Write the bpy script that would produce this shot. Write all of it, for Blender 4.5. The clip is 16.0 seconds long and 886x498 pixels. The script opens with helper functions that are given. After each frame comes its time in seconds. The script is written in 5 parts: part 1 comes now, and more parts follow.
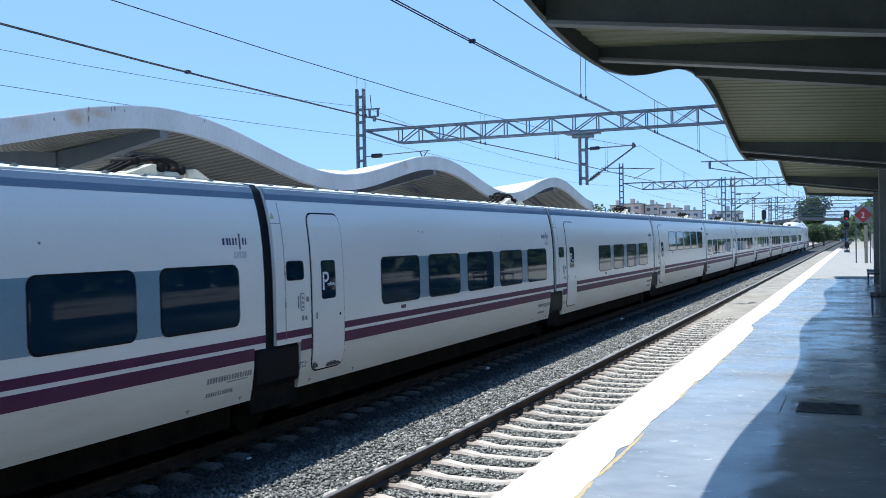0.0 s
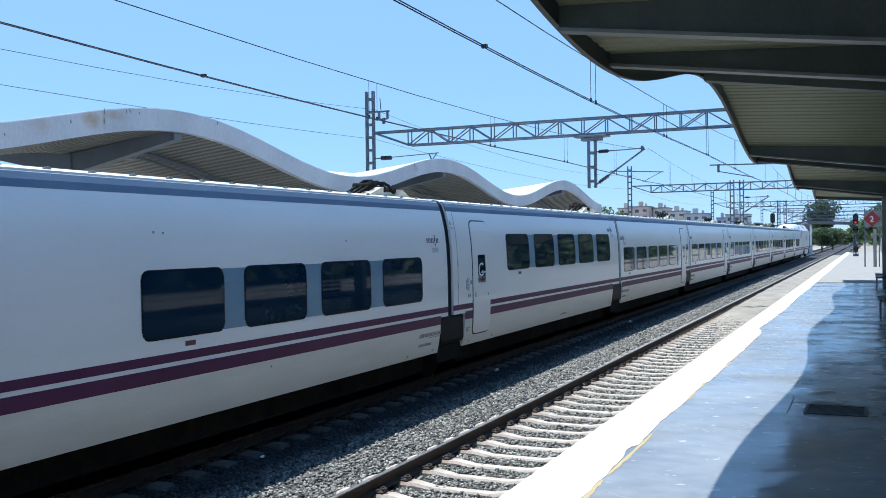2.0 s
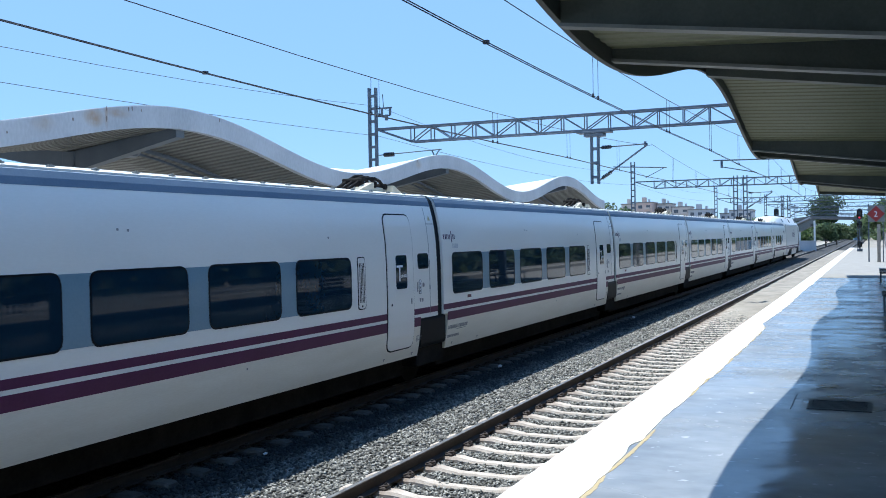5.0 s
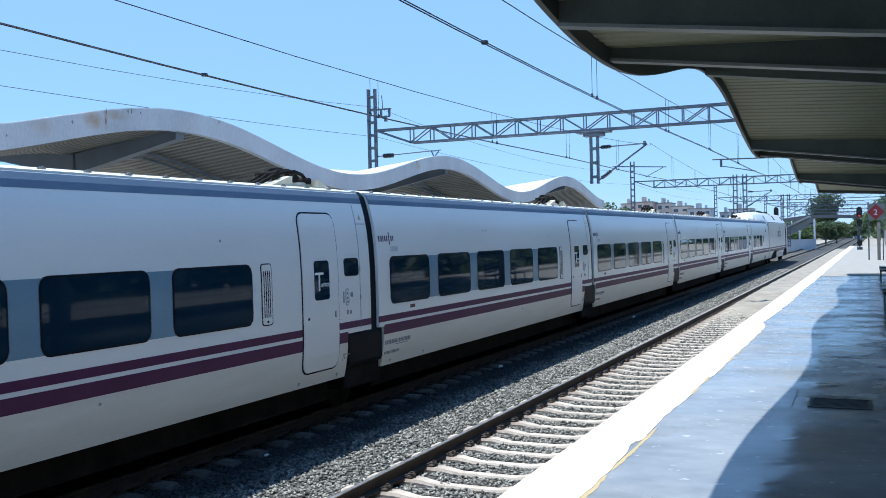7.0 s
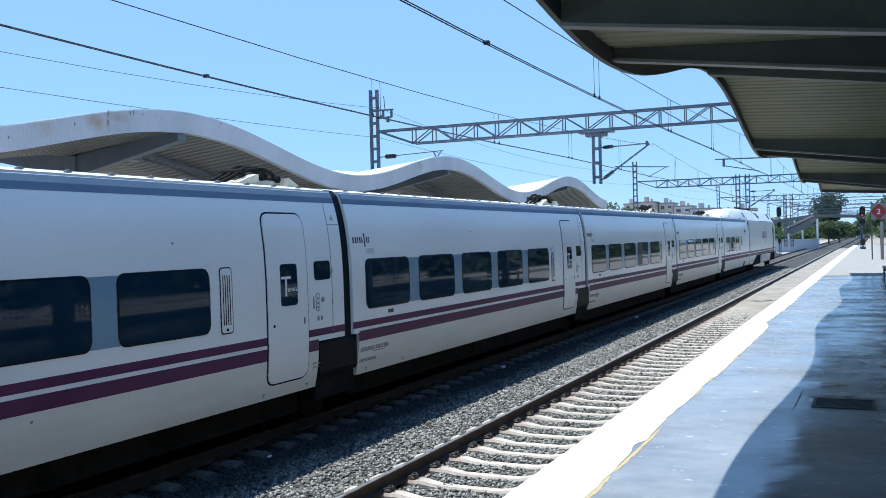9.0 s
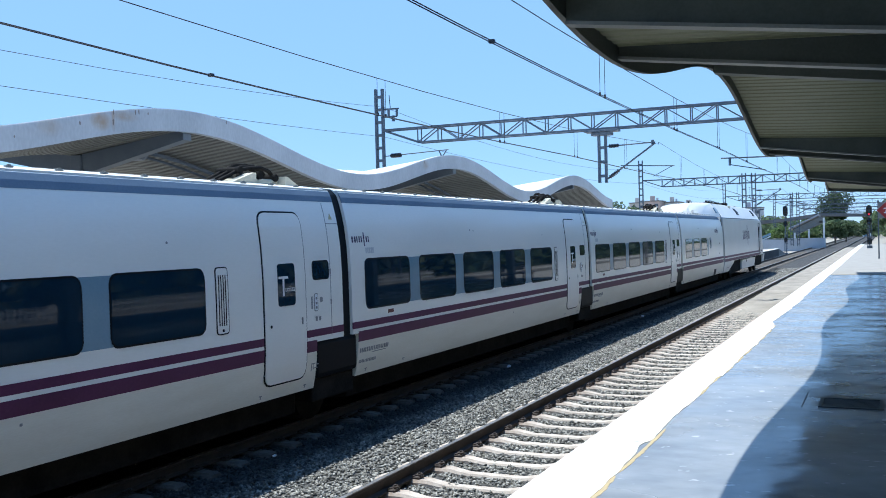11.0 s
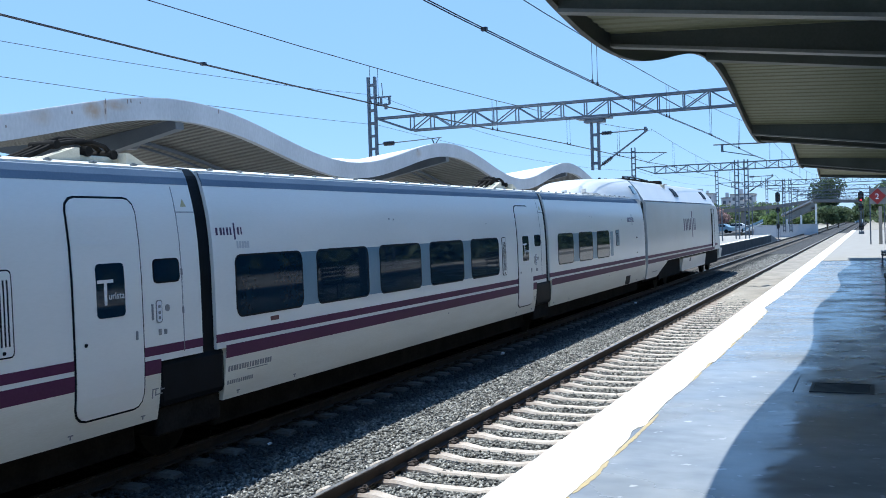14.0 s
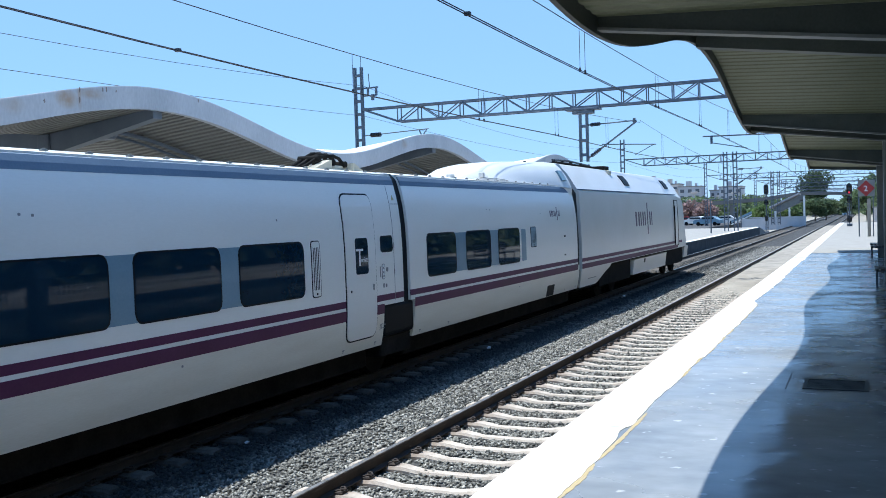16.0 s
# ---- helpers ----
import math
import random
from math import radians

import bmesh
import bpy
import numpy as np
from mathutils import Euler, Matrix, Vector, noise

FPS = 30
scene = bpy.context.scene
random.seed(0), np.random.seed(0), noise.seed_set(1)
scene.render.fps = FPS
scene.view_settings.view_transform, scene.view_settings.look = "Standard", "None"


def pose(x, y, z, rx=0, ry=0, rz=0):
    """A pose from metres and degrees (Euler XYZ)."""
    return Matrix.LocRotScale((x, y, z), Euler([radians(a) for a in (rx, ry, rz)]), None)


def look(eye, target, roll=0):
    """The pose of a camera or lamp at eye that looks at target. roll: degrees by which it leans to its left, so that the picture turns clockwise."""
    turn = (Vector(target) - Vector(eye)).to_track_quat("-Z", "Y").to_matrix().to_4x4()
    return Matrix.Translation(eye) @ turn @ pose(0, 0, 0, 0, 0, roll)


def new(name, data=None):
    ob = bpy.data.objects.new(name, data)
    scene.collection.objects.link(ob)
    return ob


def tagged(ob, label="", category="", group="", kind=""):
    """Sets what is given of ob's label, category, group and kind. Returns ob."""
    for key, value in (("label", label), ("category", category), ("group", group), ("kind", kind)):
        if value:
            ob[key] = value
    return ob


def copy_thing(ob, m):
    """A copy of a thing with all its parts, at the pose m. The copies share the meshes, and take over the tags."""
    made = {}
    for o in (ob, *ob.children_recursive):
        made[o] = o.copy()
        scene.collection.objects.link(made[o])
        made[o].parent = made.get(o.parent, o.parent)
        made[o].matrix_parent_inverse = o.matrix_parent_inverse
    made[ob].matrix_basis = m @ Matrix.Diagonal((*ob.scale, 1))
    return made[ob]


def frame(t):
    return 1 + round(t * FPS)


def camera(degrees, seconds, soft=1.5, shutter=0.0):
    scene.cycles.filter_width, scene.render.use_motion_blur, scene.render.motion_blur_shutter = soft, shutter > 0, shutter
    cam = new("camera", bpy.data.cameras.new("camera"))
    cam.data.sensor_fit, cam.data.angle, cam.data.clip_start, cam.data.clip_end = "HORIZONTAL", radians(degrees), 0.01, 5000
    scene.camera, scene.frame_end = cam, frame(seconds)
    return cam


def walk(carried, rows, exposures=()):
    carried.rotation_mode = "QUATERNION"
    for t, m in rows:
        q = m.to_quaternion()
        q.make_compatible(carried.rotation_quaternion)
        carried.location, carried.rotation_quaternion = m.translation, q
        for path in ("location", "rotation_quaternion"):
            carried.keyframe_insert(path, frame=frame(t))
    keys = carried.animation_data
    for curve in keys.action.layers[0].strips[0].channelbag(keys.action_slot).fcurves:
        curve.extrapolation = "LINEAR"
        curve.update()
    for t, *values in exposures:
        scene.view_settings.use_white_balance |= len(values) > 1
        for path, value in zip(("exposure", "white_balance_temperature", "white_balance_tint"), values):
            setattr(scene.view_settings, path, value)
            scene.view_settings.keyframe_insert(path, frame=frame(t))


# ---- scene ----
# -- camera: held by hand on the platform --
cam = camera(50.34, 16.0, soft=0.9, shutter=0.06)
PATH = [
    (0, pose(2.616, 0.132, 1.985, 89.394, 1.004, 23.914)),
    (0.5, pose(2.623, 0.079, 1.989, 89.433, 0.939, 24.063)),
    (1, pose(2.623, 0.055, 1.981, 89.482, 0.893, 24.184)),
    (1.5, pose(2.629, 0.027, 1.978, 89.514, 0.834, 24.278)),
    (2, pose(2.636, -0.038, 1.987, 89.528, 0.766, 24.382)),
    (2.5, pose(2.642, -0.074, 2.000, 89.529, 0.688, 24.529)),
    (3, pose(2.632, -0.026, 1.983, 89.482, 0.759, 24.607)),
    (3.5, pose(2.627, 0.000, 1.983, 89.362, 0.822, 24.604)),
    (4, pose(2.633, -0.011, 1.986, 89.298, 0.863, 24.600)),
    (6.5, pose(2.647, -0.026, 1.983, 89.371, 1.182, 24.572)),
    (7, pose(2.647, -0.028, 1.982, 89.365, 1.293, 24.584)),
    (7.5, pose(2.650, -0.036, 1.983, 89.351, 1.385, 24.591)),
    (8, pose(2.655, -0.066, 1.986, 89.348, 1.400, 24.601)),
    (8.5, pose(2.649, -0.042, 1.984, 89.380, 1.454, 24.675)),
    (9, pose(2.642, -0.012, 1.983, 89.405, 1.452, 24.738)),
    (11.5, pose(2.637, 0.014, 1.984, 89.325, 1.492, 25.202)),
    (12, pose(2.641, -0.003, 1.986, 89.242, 1.534, 25.293)),
    (12.5, pose(2.639, -0.008, 1.985, 89.100, 1.562, 25.257)),
    (13, pose(2.645, -0.009, 1.988, 88.939, 1.582, 25.111)),
    (13.5, pose(2.643, 0.015, 1.980, 88.790, 1.726, 24.891)),
    (14, pose(2.650, -0.019, 1.983, 88.614, 1.745, 24.665)),
    (14.5, pose(2.655, -0.020, 1.985, 88.513, 1.735, 24.567)),
    (15, pose(2.626, 0.107, 1.978, 88.426, 1.804, 24.538)),
    (15.5, pose(2.588, 0.266, 1.967, 88.288, 1.841, 24.288)),
    (16, pose(2.569, 0.366, 1.974, 88.127, 1.739, 24.012)),
]
walk(cam, PATH, exposures=[(0, 0.58, 5830, 4), (16, 0.58, 5830, 4)])

# -- daylight: high summer sun from beyond the far platform --
SUN_DIR = Vector((-0.312, 0.06, 1.0)).normalized()
SUN_EL = math.asin(SUN_DIR.z)
SUN_AZ = math.atan2(SUN_DIR.x, SUN_DIR.y)
world = bpy.data.worlds.new("sky")
scene.world = world
world.use_nodes = True
wn, wl = world.node_tree.nodes, world.node_tree.links
wn.clear()
sky = wn.new("ShaderNodeTexSky")
sky.sky_type = "NISHITA"
sky.sun_disc = False
sky.sun_elevation, sky.sun_rotation = SUN_EL, SUN_AZ
sky.air_density, sky.dust_density, sky.ozone_density = 1.0, 0.0, 3.5
sky.altitude = 1600
bg = wn.new("ShaderNodeBackground")
bg.inputs["Strength"].default_value = 0.1
wout = wn.new("ShaderNodeOutputWorld")
wl.new(sky.outputs[0], bg.inputs[0])
even = wn.new("ShaderNodeBackground")      # even summer haze in the blue
even.inputs["Strength"].default_value = 1.13
up = wn.new("ShaderNodeTexCoord")          # deeper towards the zenith
up_z = wn.new("ShaderNodeSeparateXYZ")
wl.new(up.outputs["Generated"], up_z.inputs[0])
fade = wn.new("ShaderNodeMapRange")
for key, v in (("From Min", 0.28), ("From Max", 0.9)):
    fade.inputs[key].default_value = v
wl.new(up_z.outputs["Z"], fade.inputs["Value"])
tone = wn.new("ShaderNodeMix")
tone.data_type = "RGBA"
tone.inputs[6].default_value, tone.inputs[7].default_value = (0.245, 0.41, 0.685, 1), (0.07, 0.22, 0.56, 1)
wl.new(fade.outputs[0], tone.inputs[0])
wl.new(tone.outputs[2], even.inputs["Color"])
blend = wn.new("ShaderNodeMixShader")
blend.inputs[0].default_value = 0.7
wl.new(bg.outputs[0], blend.inputs[1])
wl.new(even.outputs[0], blend.inputs[2])
wl.new(blend.outputs[0], wout.inputs[0])
sun = new("sun", bpy.data.lights.new("sun", "SUN"))
sun.data.energy, sun.data.angle, sun.data.color = 5.0, radians(0.53), (1.0, 0.96, 0.9)
sun.matrix_basis = look(SUN_DIR * 60, (0, 0, 0))

# -- plan, metres: x across the tracks (0 = platform edge), y along them, z = 0 platform top --
RAIL = -0.708
GAUGE = 0.868
NEAR_X, TRAIN_X = -1.70, -6.27
BALLAST = -0.93
LIP_X, LIP_P, LIP_Y, LIP_Z, LIP_A = 0.34, 12.85, 15.1, 4.0, 0.405
FAR_LIP_X, FAR_P, FAR_Y, FAR_Z, FAR_A = -9.7, 12.85, 14.85, 4.17, 0.45
FAR_EDGE, FAR_TOP = -8.15, -0.12
GANTRY_Y = (40.5, 95.0, 150.0)


# -- materials --
def surface(name, c1, c2, scale=3.0, rough=0.6, spread=0.1, bump=0.1, fine=60.0, metal=0.0, stretch=(1, 1, 1), coat=0.0, contrast=(0.35, 0.65), island=0.0, objvar=0.0, spec=0.5, thin=0.0):
    m = bpy.data.materials.new(name)
    m.use_nodes = True
    n, l = m.node_tree.nodes, m.node_tree.links
    b = n["Principled BSDF"]
    co = n.new("ShaderNodeTexCoord")
    mp = n.new("ShaderNodeMapping")
    mp.inputs["Scale"].default_value = stretch
    l.new(co.outputs["Object"], mp.inputs["Vector"])
    big, small = n.new("ShaderNodeTexNoise"), n.new("ShaderNodeTexNoise")
    big.inputs["Scale"].default_value, big.inputs["Detail"].default_value = scale, 6
    small.inputs["Scale"].default_value, small.inputs["Detail"].default_value = fine, 4
    l.new(mp.outputs[0], big.inputs["Vector"])
    l.new(mp.outputs[0], small.inputs["Vector"])
    mix = n.new("ShaderNodeMix")
    mix.data_type = "FLOAT"
    mix.inputs[0].default_value = 0.35
    l.new(big.outputs["Fac"], mix.inputs[2])
    l.new(small.outputs["Fac"], mix.inputs[3])
    ramp = n.new("ShaderNodeValToRGB")
    ramp.color_ramp.elements[0].position, ramp.color_ramp.elements[1].position = contrast
    ramp.color_ramp.elements[0].color, ramp.color_ramp.elements[1].color = (*c1, 1), (*c2, 1)
    l.new(mix.outputs[0], ramp.inputs[0])
    colour = ramp.outputs[0]
    if island or objvar:
        src = n.new("ShaderNodeNewGeometry").outputs["Random Per Island"] if island else n.new("ShaderNodeObjectInfo").outputs["Random"]
        mr = n.new("ShaderNodeMapRange")
        k = island or objvar
        mr.inputs["To Min"].default_value, mr.inputs["To Max"].default_value = 1 - k, 1 + k
        l.new(src, mr.inputs["Value"])
        hv = n.new("ShaderNodeHueSaturation")
        l.new(mr.outputs[0], hv.inputs["Value"])
        l.new(colour, hv.inputs["Color"])
        colour = hv.outputs[0]
    l.new(colour, b.inputs["Base Color"])
    rr = n.new("ShaderNodeMapRange")
    rr.inputs["To Min"].default_value, rr.inputs["To Max"].default_value = max(0.02, rough - spread), min(1, rough + spread)
    l.new(big.outputs["Fac"], rr.inputs["Value"])
    l.new(rr.outputs[0], b.inputs["Roughness"])
    b.inputs["Metallic"].default_value = metal
    if thin:
        tr, ms = n.new("ShaderNodeBsdfTranslucent"), n.new("ShaderNodeMixShader")
        ms.inputs[0].default_value = thin
        l.new(colour, tr.inputs["Color"])
        l.new(b.outputs[0], ms.inputs[1])
        l.new(tr.outputs[0], ms.inputs[2])
        l.new(ms.outputs[0], n["Material Output"].inputs["Surface"])
    b.inputs["Coat Weight"].default_value = coat
    b.inputs["Coat Roughness"].default_value = 0.08
    b.inputs["Specular IOR Level"].default_value = spec
    if bump:
        bp = n.new("ShaderNodeBump")
        bp.inputs["Strength"].default_value = bump
        bp.inputs["Distance"].default_value = 0.02
        l.new(mix.outputs[0], bp.inputs["Height"])
        l.new(bp.outputs[0], b.inputs["Normal"])
    return m


def glow(name, colour, strength):
    m = bpy.data.materials.new(name)
    m.use_nodes = True
    b = m.node_tree.nodes["Principled BSDF"]
    b.inputs["Base Color"].default_value = (*colour, 1)
    b.inputs["Emission Color"].default_value = (*colour, 1)
    b.inputs["Emission Strength"].default_value = strength
    return m


M_BODY = surface("train_paint", (0.86, 0.84, 0.785), (0.915, 0.895, 0.845), 0.7, 0.3, 0.06, 0.006, 25, coat=0.25, stretch=(1, 0.5, 2))
M_SKIRT = surface("skirt_paint", (0.77, 0.72, 0.61), (0.87, 0.83, 0.73), 1.4, 0.38, 0.08, 0.01, 30, coat=0.1, stretch=(1, 0.4, 3))
M_LOCO = surface("power_car_paint", (0.68, 0.67, 0.64), (0.75, 0.74, 0.72), 0.9, 0.32, 0.06, 0.01, 20, coat=0.2)
M_ROOF = surface("train_roof", (0.62, 0.60, 0.56), (0.78, 0.76, 0.72), 2.0, 0.5, 0.1, 0.03, 30)
M_GUTTER = surface("gutter_blue_grey", (0.12, 0.175, 0.25), (0.16, 0.22, 0.30), 1.2, 0.65, 0.08, 0.01, 40, spec=0.15)
M_BAND = surface("window_band_grey", (0.16, 0.27, 0.35), (0.21, 0.32, 0.40), 1.0, 0.3, 0.05, 0.0, 30, coat=0.2)
M_STRIPE = surface("purple_stripe", (0.085, 0.018, 0.062), (0.115, 0.028, 0.085), 1.5, 0.45, 0.06, 0.0, 30, spec=0.25)
M_GLASS = surface("tinted_glass", (0.005, 0.019, 0.036), (0.008, 0.027, 0.05), 0.8, 0.03, 0.012, 0.0, 20, spec=0.42)
M_RUBBER = surface("black_rubber", (0.004, 0.006, 0.009), (0.009, 0.012, 0.016), 3, 0.45, 0.1, 0.05, 50, spec=0.08)
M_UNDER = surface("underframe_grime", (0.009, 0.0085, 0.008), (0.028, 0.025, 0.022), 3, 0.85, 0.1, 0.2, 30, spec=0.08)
M_LOGO = surface("logo_purple", (0.045, 0.02, 0.07), (0.06, 0.03, 0.09), 4, 0.4, 0.05, 0, 30)
M_GREYMARK = surface("marking_grey", (0.2, 0.2, 0.21), (0.32, 0.32, 0.32), 30, 0.5, 0.05, 0, 80)
M_FAINT = surface("faint_grey_marking", (0.55, 0.55, 0.56), (0.64, 0.64, 0.65), 20, 0.5, 0.05, 0, 60)
M_WHITEMARK = surface("marking_white", (0.75, 0.76, 0.78), (0.82, 0.82, 0.82), 6, 0.45, 0.05, 0, 40)
M_REDMARK = surface("marking_maroon", (0.09, 0.025, 0.03), (0.15, 0.05, 0.05), 60, 0.5, 0.05, 0, 90)
M_YELLOW = surface("warning_yellow", (0.5, 0.42, 0.2), (0.6, 0.52, 0.3), 20, 0.5, 0.05, 0, 60)
M_CREAM = surface("cream_housing", (0.50, 0.45, 0.33), (0.68, 0.62, 0.48), 3, 0.6, 0.1, 0.1, 40)
M_STEEL = surface("galvanised_steel", (0.065, 0.085, 0.11), (0.13, 0.155, 0.19), 3, 0.5, 0.12, 0.06, 60, metal=0.3)
M_RAIL = surface("rusty_rail", (0.03, 0.022, 0.018), (0.065, 0.045, 0.035), 5, 0.75, 0.1, 0.15, 60)
M_RAILTOP = surface("worn_rail_head", (0.33, 0.31, 0.29), (0.5, 0.48, 0.46), 5, 0.35, 0.1, 0.03, 60, metal=0.8)
# sleepers beneath the train, its shade put into their dark colour
M_SHADESLEEPER = surface("train_shade_sleeper", (0.07, 0.06, 0.05), (0.16, 0.14, 0.12), 5, 0.9, 0.05, 0.25, 70, objvar=0.2)
M_SLEEPER = surface("concrete_sleeper", (0.36, 0.30, 0.25), (0.56, 0.49, 0.42), 5, 0.9, 0.05, 0.25, 70, objvar=0.12)


def stain_by_rails(m, colour):
    """Rust that creeps over a sleeper from both rail seats."""
    n, l = m.node_tree.nodes, m.node_tree.links
    b = n["Principled BSDF"]
    src = b.inputs["Base Color"].links[0].from_socket
    co, sep = n.new("ShaderNodeTexCoord"), n.new("ShaderNodeSeparateXYZ")
    l.new(co.outputs["Object"], sep.inputs[0])
    last = sep.outputs["X"]
    for op, v in (("ABSOLUTE", 0), ("SUBTRACT", 0.868), ("ABSOLUTE", 0)):
        k = n.new("ShaderNodeMath")
        k.operation = op
        k.inputs[1].default_value = v
        l.new(last, k.inputs[0])
        last = k.outputs[0]
    noise = n.new("ShaderNodeTexNoise")
    noise.inputs["Scale"].default_value = 9
    l.new(co.outputs["Object"], noise.inputs["Vector"])
    add = n.new("ShaderNodeMath")
    add.operation = "MULTIPLY_ADD"
    add.inputs[1].default_value = -0.3
    l.new(noise.outputs["Fac"], add.inputs[0])
    l.new(last, add.inputs[2])
    mr = n.new("ShaderNodeMapRange")
    for k, v in (("From Min", -0.02), ("From Max", 0.22), ("To Min", 0.6), ("To Max", 0.0)):
        mr.inputs[k].default_value = v
    l.new(add.outputs[0], mr.inputs["Value"])
    mix = n.new("ShaderNodeMix")
    mix.data_type = "RGBA"
    mix.inputs[7].default_value = (*colour, 1)
    l.new(mr.outputs[0], mix.inputs[0])
    l.new(src, mix.inputs[6])
    l.new(mix.outputs[2], b.inputs["Base Color"])


stain_by_rails(M_SLEEPER, (0.17, 0.11, 0.075))
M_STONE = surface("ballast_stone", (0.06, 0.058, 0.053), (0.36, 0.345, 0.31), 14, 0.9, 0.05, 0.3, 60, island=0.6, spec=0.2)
# near-black: shade in the gaps between stones is put into this colour
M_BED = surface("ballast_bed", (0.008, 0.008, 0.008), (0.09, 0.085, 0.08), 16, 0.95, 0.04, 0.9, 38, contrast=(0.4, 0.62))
M_GROUND = surface("dry_ground", (0.23, 0.205, 0.165), (0.36, 0.325, 0.275), 0.4, 0.95, 0.04, 0.3, 8)
M_DIRT = surface("trodden_dirt", (0.20, 0.175, 0.145), (0.34, 0.305, 0.255), 1.3, 0.95, 0.04, 0.5, 22, stretch=(1, 0.6, 1))


def shade_bed(m):
    """The train's shade mixed into the ballast colour along its track, with a ragged border."""
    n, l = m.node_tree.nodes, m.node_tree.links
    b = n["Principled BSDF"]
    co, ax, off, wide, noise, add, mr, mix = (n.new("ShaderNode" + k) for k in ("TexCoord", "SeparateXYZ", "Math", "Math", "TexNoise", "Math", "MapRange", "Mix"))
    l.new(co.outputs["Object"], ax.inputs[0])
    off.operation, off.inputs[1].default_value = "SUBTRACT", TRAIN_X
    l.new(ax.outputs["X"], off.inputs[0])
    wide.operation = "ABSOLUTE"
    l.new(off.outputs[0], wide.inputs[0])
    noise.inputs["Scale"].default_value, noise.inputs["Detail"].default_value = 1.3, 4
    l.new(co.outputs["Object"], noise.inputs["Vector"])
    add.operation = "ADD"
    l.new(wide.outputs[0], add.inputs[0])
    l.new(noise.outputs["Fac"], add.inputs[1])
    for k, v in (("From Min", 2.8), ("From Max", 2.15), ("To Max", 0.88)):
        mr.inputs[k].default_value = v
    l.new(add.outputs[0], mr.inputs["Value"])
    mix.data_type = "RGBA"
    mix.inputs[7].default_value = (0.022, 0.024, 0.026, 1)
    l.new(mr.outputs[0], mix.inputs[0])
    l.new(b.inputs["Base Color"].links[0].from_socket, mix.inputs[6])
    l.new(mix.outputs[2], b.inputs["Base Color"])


# stones near the train's track are coloured dark for its shade
shade_bed(M_STONE)
M_PLAT = surface("sealed_platform", (0.135, 0.142, 0.15), (0.335, 0.342, 0.352), 0.55, 0.17, 0.12, 0.3, 3.2, stretch=(0.85, 1.15, 1), contrast=(0.3, 0.68), spec=0.5)


def sealed_sheen(m):
    """Uneven sealer: long shallow ripples, matt scuffs and a few bright polished patches."""
    n, l = m.node_tree.nodes, m.node_tree.links
    b = n["Principled BSDF"]
    co, mp = n.new("ShaderNodeTexCoord"), n.new("ShaderNodeMapping")
    mp.inputs["Scale"].default_value = (0.7, 0.75, 1)
    l.new(co.outputs["Object"], mp.inputs["Vector"])
    ripple, patch, scuff = (n.new("ShaderNodeTexNoise") for _ in range(3))
    for k, sc, d in ((ripple, 2.1, 3), (patch, 1.1, 5), (scuff, 9.0, 5)):
        k.inputs["Scale"].default_value, k.inputs["Detail"].default_value = sc, d
        l.new(mp.outputs[0], k.inputs["Vector"])
    mr = n.new("ShaderNodeMapRange")
    for k, v in (("From Min", 0.38), ("From Max", 0.62), ("To Min", 0.10), ("To Max", 0.30)):
        mr.inputs[k].default_value = v
    l.new(patch.outputs["Fac"], mr.inputs["Value"])
    l.new(mr.outputs[0], b.inputs["Roughness"])
    b1, b2 = n.new("ShaderNodeBump"), n.new("ShaderNodeBump")
    b1.inputs["Strength"].default_value, b1.inputs["Distance"].default_value = 0.3, 0.03
    b2.inputs["Strength"].default_value, b2.inputs["Distance"].default_value = 0.25, 0.004
    l.new(ripple.outputs["Fac"], b1.inputs["Height"])
    l.new(scuff.outputs["Fac"], b2.inputs["Height"])
    l.new(b1.outputs[0], b2.inputs["Normal"])
    l.new(b2.outputs[0], b.inputs["Normal"])
    chip, gate, pale = n.new("ShaderNodeTexNoise"), n.new("ShaderNodeMapRange"), n.new("ShaderNodeMix")
    chip.inputs["Scale"].default_value, chip.inputs["Detail"].default_value = 7.0, 2
    l.new(co.outputs["Object"], chip.inputs["Vector"])
    for k, v in (("From Min", 0.66), ("From Max", 0.74), ("To Max", 0.55)):
        gate.inputs[k].default_value = v
    l.new(chip.outputs["Fac"], gate.inputs["Value"])
    pale.data_type = "RGBA"
    pale.inputs[7].default_value = (0.7, 0.7, 0.7, 1)
    l.new(gate.outputs[0], pale.inputs[0])
    l.new(b.inputs["Base Color"].links[0].from_socket, pale.inputs[6])
    l.new(pale.outputs[2], b.inputs["Base Color"])


sealed_sheen(M_PLAT)
M_PLAT2 = surface("pale_paving", (0.25, 0.232, 0.207), (0.335, 0.314, 0.283), 1.5, 0.75, 0.1, 0.06, 20)
M_EDGE = surface("white_edge_paint", (0.52, 0.475, 0.40), (0.74, 0.715, 0.66), 3.5, 0.65, 0.1, 0.06, 40, contrast=(0.25, 0.5), objvar=0.03)
M_YEDGE = surface("worn_yellow_line", (0.36, 0.29, 0.20), (0.46, 0.36, 0.17), 9, 0.7, 0.1, 0.05, 30)
M_CONC = surface("platform_concrete", (0.2, 0.19, 0.175), (0.34, 0.32, 0.29), 2, 0.9, 0.05, 0.2, 30)
M_CANW = surface("white_fascia_paint", (0.38, 0.395, 0.42), (0.52, 0.535, 0.56), 0.6, 0.6, 0.1, 0.03, 14, stretch=(1, 1.6, 0.7))
# near fascia: every face takes the dark tone of its inner side
M_LIP = surface("near_fascia_dark", (0.05, 0.055, 0.05), (0.085, 0.09, 0.085), 1.2, 0.5, 0.1, 0.03, 20)
